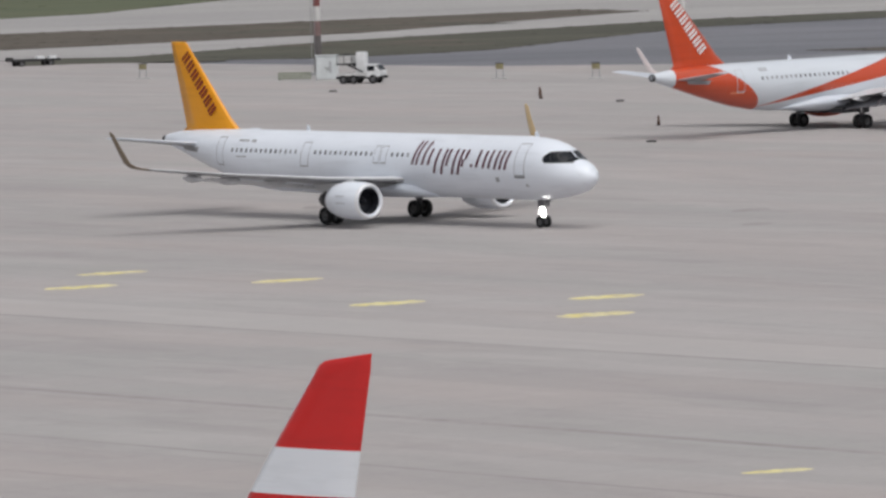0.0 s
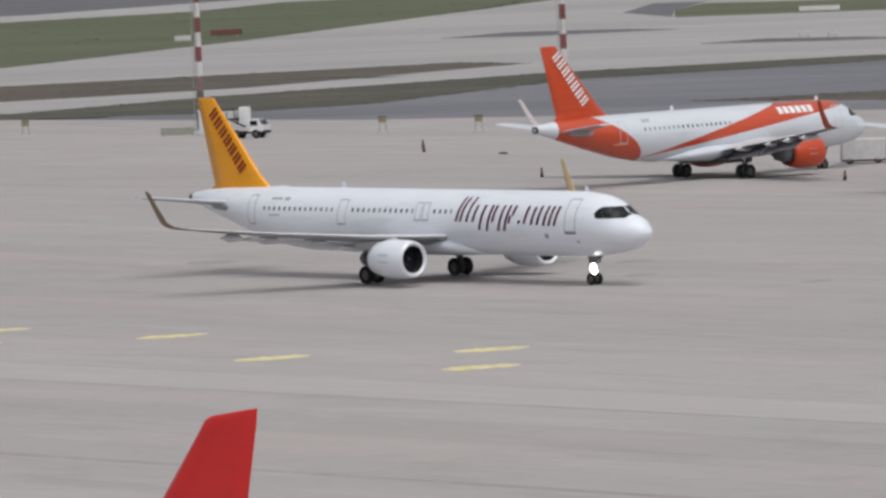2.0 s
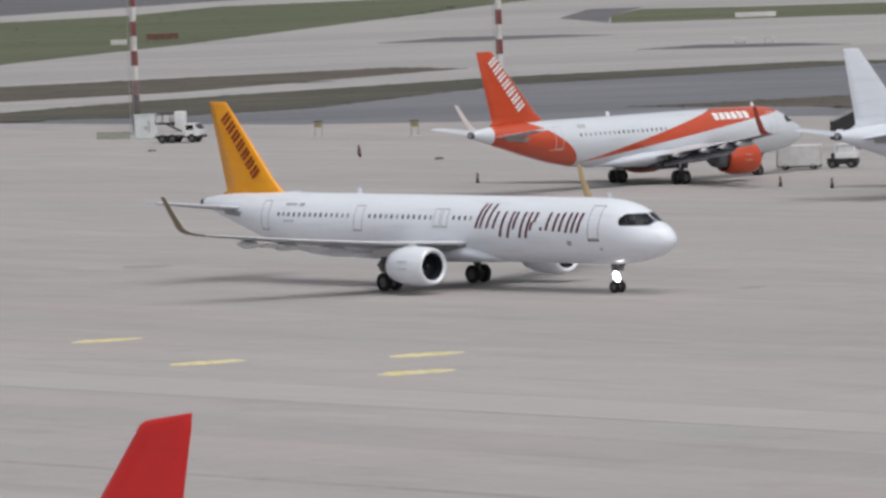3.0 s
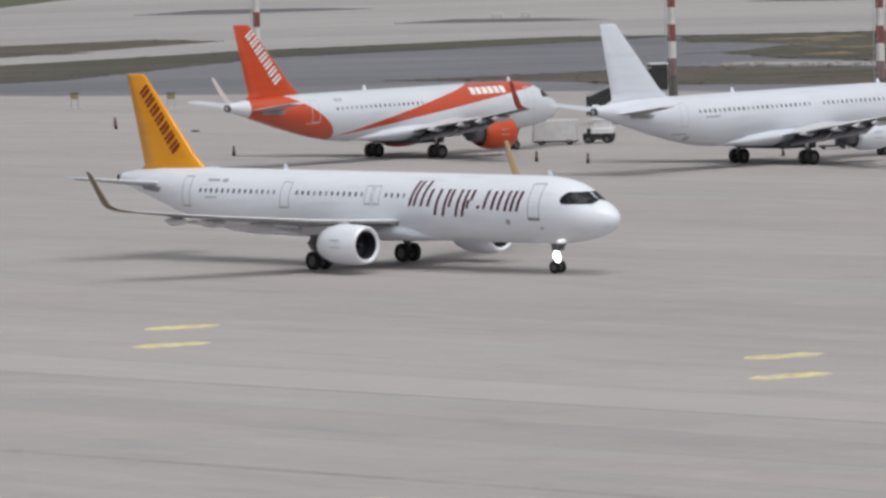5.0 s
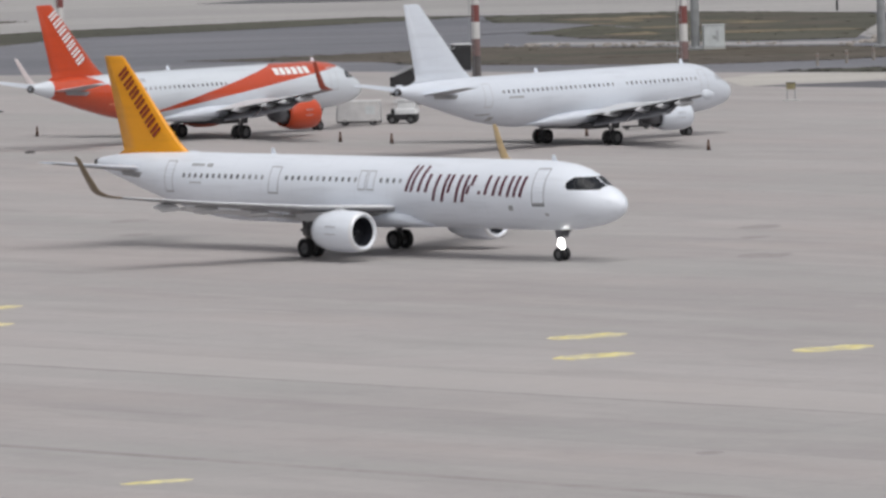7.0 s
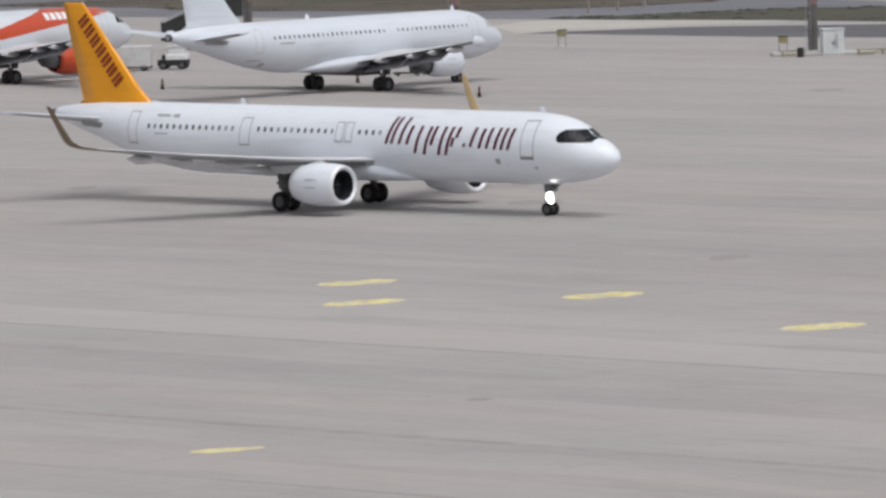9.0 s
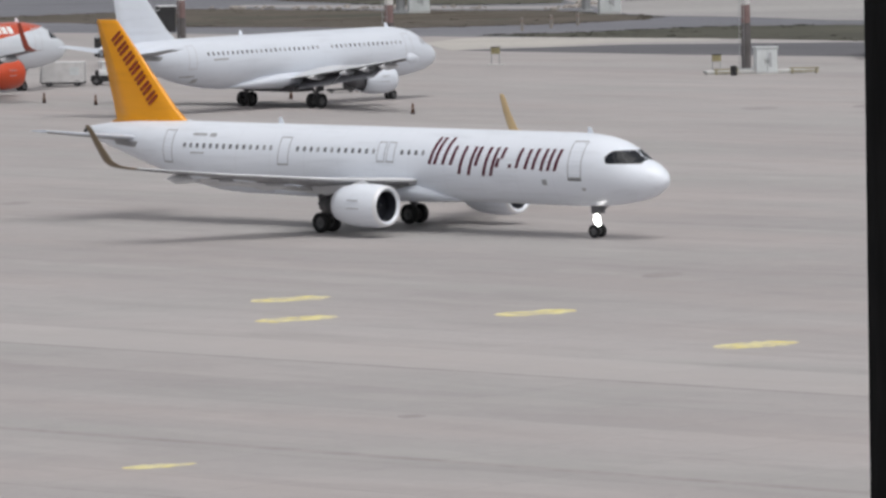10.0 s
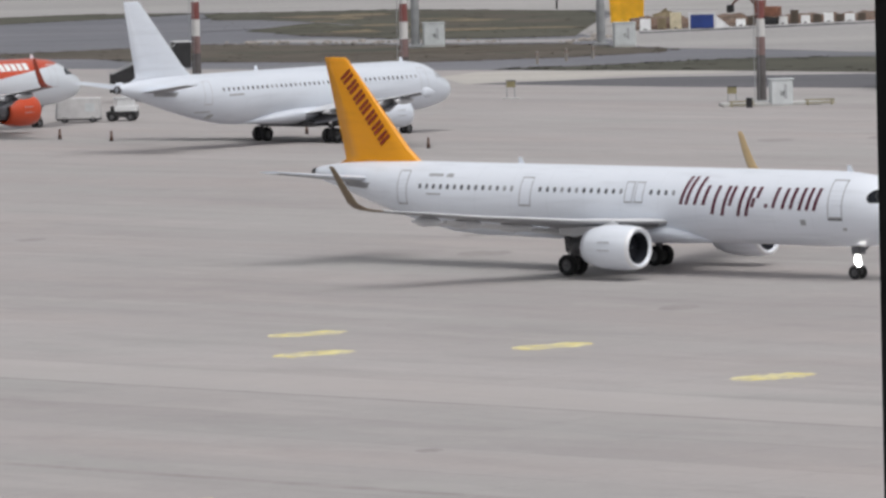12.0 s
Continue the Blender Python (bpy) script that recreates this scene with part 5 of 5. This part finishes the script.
for x, y in ((50.7, 651.7), (54.1, 656.9), (57.3, 662.4)):
    b = thing("bollard", "pale weathered bollard on the verge", "bollard", pose(x, y, -0.1), "bollards on the verge")
    part("post", lathe(bmesh.new(), [(0, 0.16), (1.25, 0.14), (1.35, 0.08)], pose(0, 0, 0, 0, -90, 0), 10), STONE, b)
    part("collar", lathe(bmesh.new(), [(0.9, 0.165), (1.1, 0.165)], pose(0, 0, 0, 0, -90, 0), 10), SLEEVE, b)


def field_sign(x, y, w, hgt, material, label):
    top = thing("taxiway_sign", label, "sign", pose(x, y, -0.1, 0, 0, 6), "taxiway signs")
    for s in (-0.35, 0.35):
        part("leg", block((s * w, 0, 0.2), (0.12, 0.12, 0.4)), GALV, top)
    part("panel", block((0, 0, 0.35 + hgt / 2), (w, 0.25, hgt), 0.03), material, top)
    part("back", block((0, 0.16, 0.35 + hgt / 2), (w - 0.1, 0.1, hgt - 0.1), 0.02), GALV, top)


field_sign(-100.2, 1093, 5.4, 1.0, RUST, "long red taxiway sign in the grass")
field_sign(-105.0, 1066, 2.7, 0.85, MASTWHITE, "white taxiway sign in the grass")
field_sign(-2.0, 948, 1.8, 0.6, MASTWHITE, "low white taxiway sign")
field_sign(2.2, 948, 1.5, 0.6, MASTWHITE, "low white taxiway sign")
field_sign(0.5, 1105, 7.0, 0.8, MASTWHITE, "long white taxiway sign in the grass")
sg = thing("signal_post", "black signal board on a dark post", "signal", pose(67.1, 828, -0.1))
part("pole", rod(bmesh.new(), (0, 0, 0), (0, 0, 5), 0.14, 0.12, 8), BLACK, sg)
part("board", block((0.2, -0.1, 4.3), (1.7, 0.25, 2.2), 0.05), BLACK, sg)
part("lens", block((0.2, -0.24, 4.9), (0.8, 0.06, 0.5)), DULLYELLOW, sg)
ps = thing("lamp_post", "slim grey lamp post beside the bus", "mast", pose(88.0, 654.6, -0.1))
part("pole", rod(bmesh.new(), (0, 0, 0), (0, 0, 12), 0.16, 0.1, 10), GALV, ps)
part("base_plate", block((0, 0, 0.12), (0.6, 0.6, 0.24), 0.03), GALV, ps)

fence = thing("low_fence", "low pale green board fence by the mast", "fence", pose(-66.8, 668.5, 0, 0, 0, -4))
for s in (-1.6, 0, 1.6):
    part("post", block((s, 0.06, 0.42), (0.1, 0.1, 0.84), 0.01), GALV, fence)
for z in (0.22, 0.48, 0.74):
    part("board", block((0, 0, z), (3.5, 0.05, 0.22), 0.01), PALEGREEN, fence)


def tufts(name, label, corners, count, material, seed, z=-0.09, tall=0.11):
    """Clumps of grass blades over a piece of verge, thicker along its edges."""
    r = random.Random(seed)
    xs, ys = [p[0] for p in corners], [p[1] for p in corners]

    def inside(x, y):
        odd = False
        for (x0, y0), (x1, y1) in zip(corners, corners[1:] + corners[:1]):
            if (y0 > y) != (y1 > y) and x < (x1 - x0) * (y - y0) / (y1 - y0) + x0:
                odd = not odd
        return odd

    verts, faces, made = [], [], 0
    while made < count:
        if r.random() < 0.45:
            k = r.randrange(len(corners))
            p, q, u = corners[k], corners[(k + 1) % len(corners)], r.random()
            x, y = p[0] + (q[0] - p[0]) * u + r.uniform(-1.2, 1.2), p[1] + (q[1] - p[1]) * u + r.uniform(-1.2, 1.2)
        else:
            x, y = r.uniform(min(xs), max(xs)), r.uniform(min(ys), max(ys))
            if not inside(x, y):
                continue
        made += 1
        s = tall * r.uniform(0.4, 1.25)
        for _ in range(6):
            a, l = r.uniform(0, 2 * math.pi), r.uniform(0.15, 0.5)
            bx, by = x + r.uniform(-0.5, 0.5), y + r.uniform(-0.5, 0.5)
            n = len(verts)
            w = r.uniform(0.15, 0.4)
            verts += [(bx - w * math.cos(a), by - w * math.sin(a), z), (bx + w * math.cos(a), by + w * math.sin(a), z), (bx + l * math.sin(a), by + l * math.cos(a), z + s * r.uniform(0.6, 1.1))]
            faces.append((n, n + 1, n + 2))
    me = bpy.data.meshes.new(name)
    me.from_pydata(verts, [], faces)
    me.materials.append(material)
    return tagged(new(name, me), label, "grass", "", "stuff")


tufts("grass_tufts", "dull grass tufts along the road", [(-120, 748), (-97, 741), (-68, 733), (-52, 744), (-42, 772), (-30, 804), (-11, 816), (11, 834), (22, 846), (6, 855), (-35, 833), (-74, 791), (-98, 752)], 300, DARKGRASS, 21, tall=0.05)
tufts("grass_tufts", "dry brown grass tufts between taxiways", [(-130, 785), (-105, 800), (-73, 821), (-40, 878), (-50, 894), (-84, 877), (-113, 863), (-140, 850)], 220, DRYGRASS, 22, tall=0.06)
tufts("grass_tufts", "green grass tufts on the grass island", [(22, 845), (37, 842), (48, 842), (70, 818), (71, 800), (61, 728), (50, 728), (41, 735), (31, 752), (23, 790)], 300, DARKGRASS, 23, tall=0.06)
tufts("grass_tufts", "brown grass tufts on the earth verge", [(-14, 714), (9, 724), (19, 732), (31, 722), (44, 712), (58, 706), (67, 683), (66, 675), (55, 667), (41, 665), (17, 680), (5, 698)], 320, DRYGRASS, 24, tall=0.06)
tufts("grass_tufts", "dull green grass tufts beside the service road", [(46, 642), (58, 645), (71, 653), (83, 650), (110, 632), (110, 582), (78, 608), (65, 623), (54, 632)], 240, DARKGRASS, 25, tall=0.09)
tufts("grass_tufts", "short green airfield grass", [(-170, 897), (-124, 946), (-95, 1066), (-64, 1240), (-60, 1300), (-130, 1320), (-159, 1290), (-220, 1230)], 300, GRASS, 26, tall=0.09)


def growth(label, x0, x1, y0, y1, count, material, seed, z):
    """Long flat patches of other growth lying across a verge."""
    r = random.Random(seed)
    bm = bmesh.new()
    for _ in range(count):
        x, y, l, d, n = r.uniform(x0, x1), r.uniform(y0, y1), r.uniform(2.0, 6.5), r.uniform(1.5, 4.5), 16
        z += 0.0004
        bm.faces.new([bm.verts.new((x + l * math.cos(2 * math.pi * k / n) * r.uniform(0.7, 1.2), y + d * math.sin(2 * math.pi * k / n) * r.uniform(0.7, 1.2) - 0.2 * l * math.cos(2 * math.pi * k / n), z)) for k in range(n)])
    return tagged(part("grass_patch", bm, material, None, label), category="grass", kind="stuff")


growth("dry brown growth on the green grass island", 33, 62, 745, 828, 26, DRYGRASS, 31, -0.082)
growth("trampled bare soil on the grass island", 36, 60, 742, 830, 12, SOIL, 32, -0.070)
growth("dull green growth on the brown earth verge", 12, 58, 684, 704, 14, DARKGRASS, 33, -0.080)
growth("dull green growth on the dry strip", -100, -58, 832, 862, 10, DARKGRASS, 34, -0.082)
growth("dry brown growth on the roadside verge", -80, -48, 762, 788, 9, DRYGRASS, 35, -0.082)


# ---------------------------------------------------------------- what moves
def motions():
    walk(taxi, [(t, pose(x, y, 0, 0, 0, a)) for t, x, y, a in TAXI])
    ts = [r[0] for r in TAXI]
    gone = [0.0]
    for p, q in zip(TAXI, TAXI[1:]):
        gone.append(gone[-1] + math.hypot(q[1] - p[1], q[2] - p[2]))
    for ob, place, radius in taxi_wheels:
        rows = []
        for k in range(181):
            t = k * 2 / 30
            turn = math.degrees(float(np.interp(t, ts, gone)) / radius)
            rows.append((t, pose(*place, 0, turn % 360, 0)))
        walk(ob, rows)


motions()
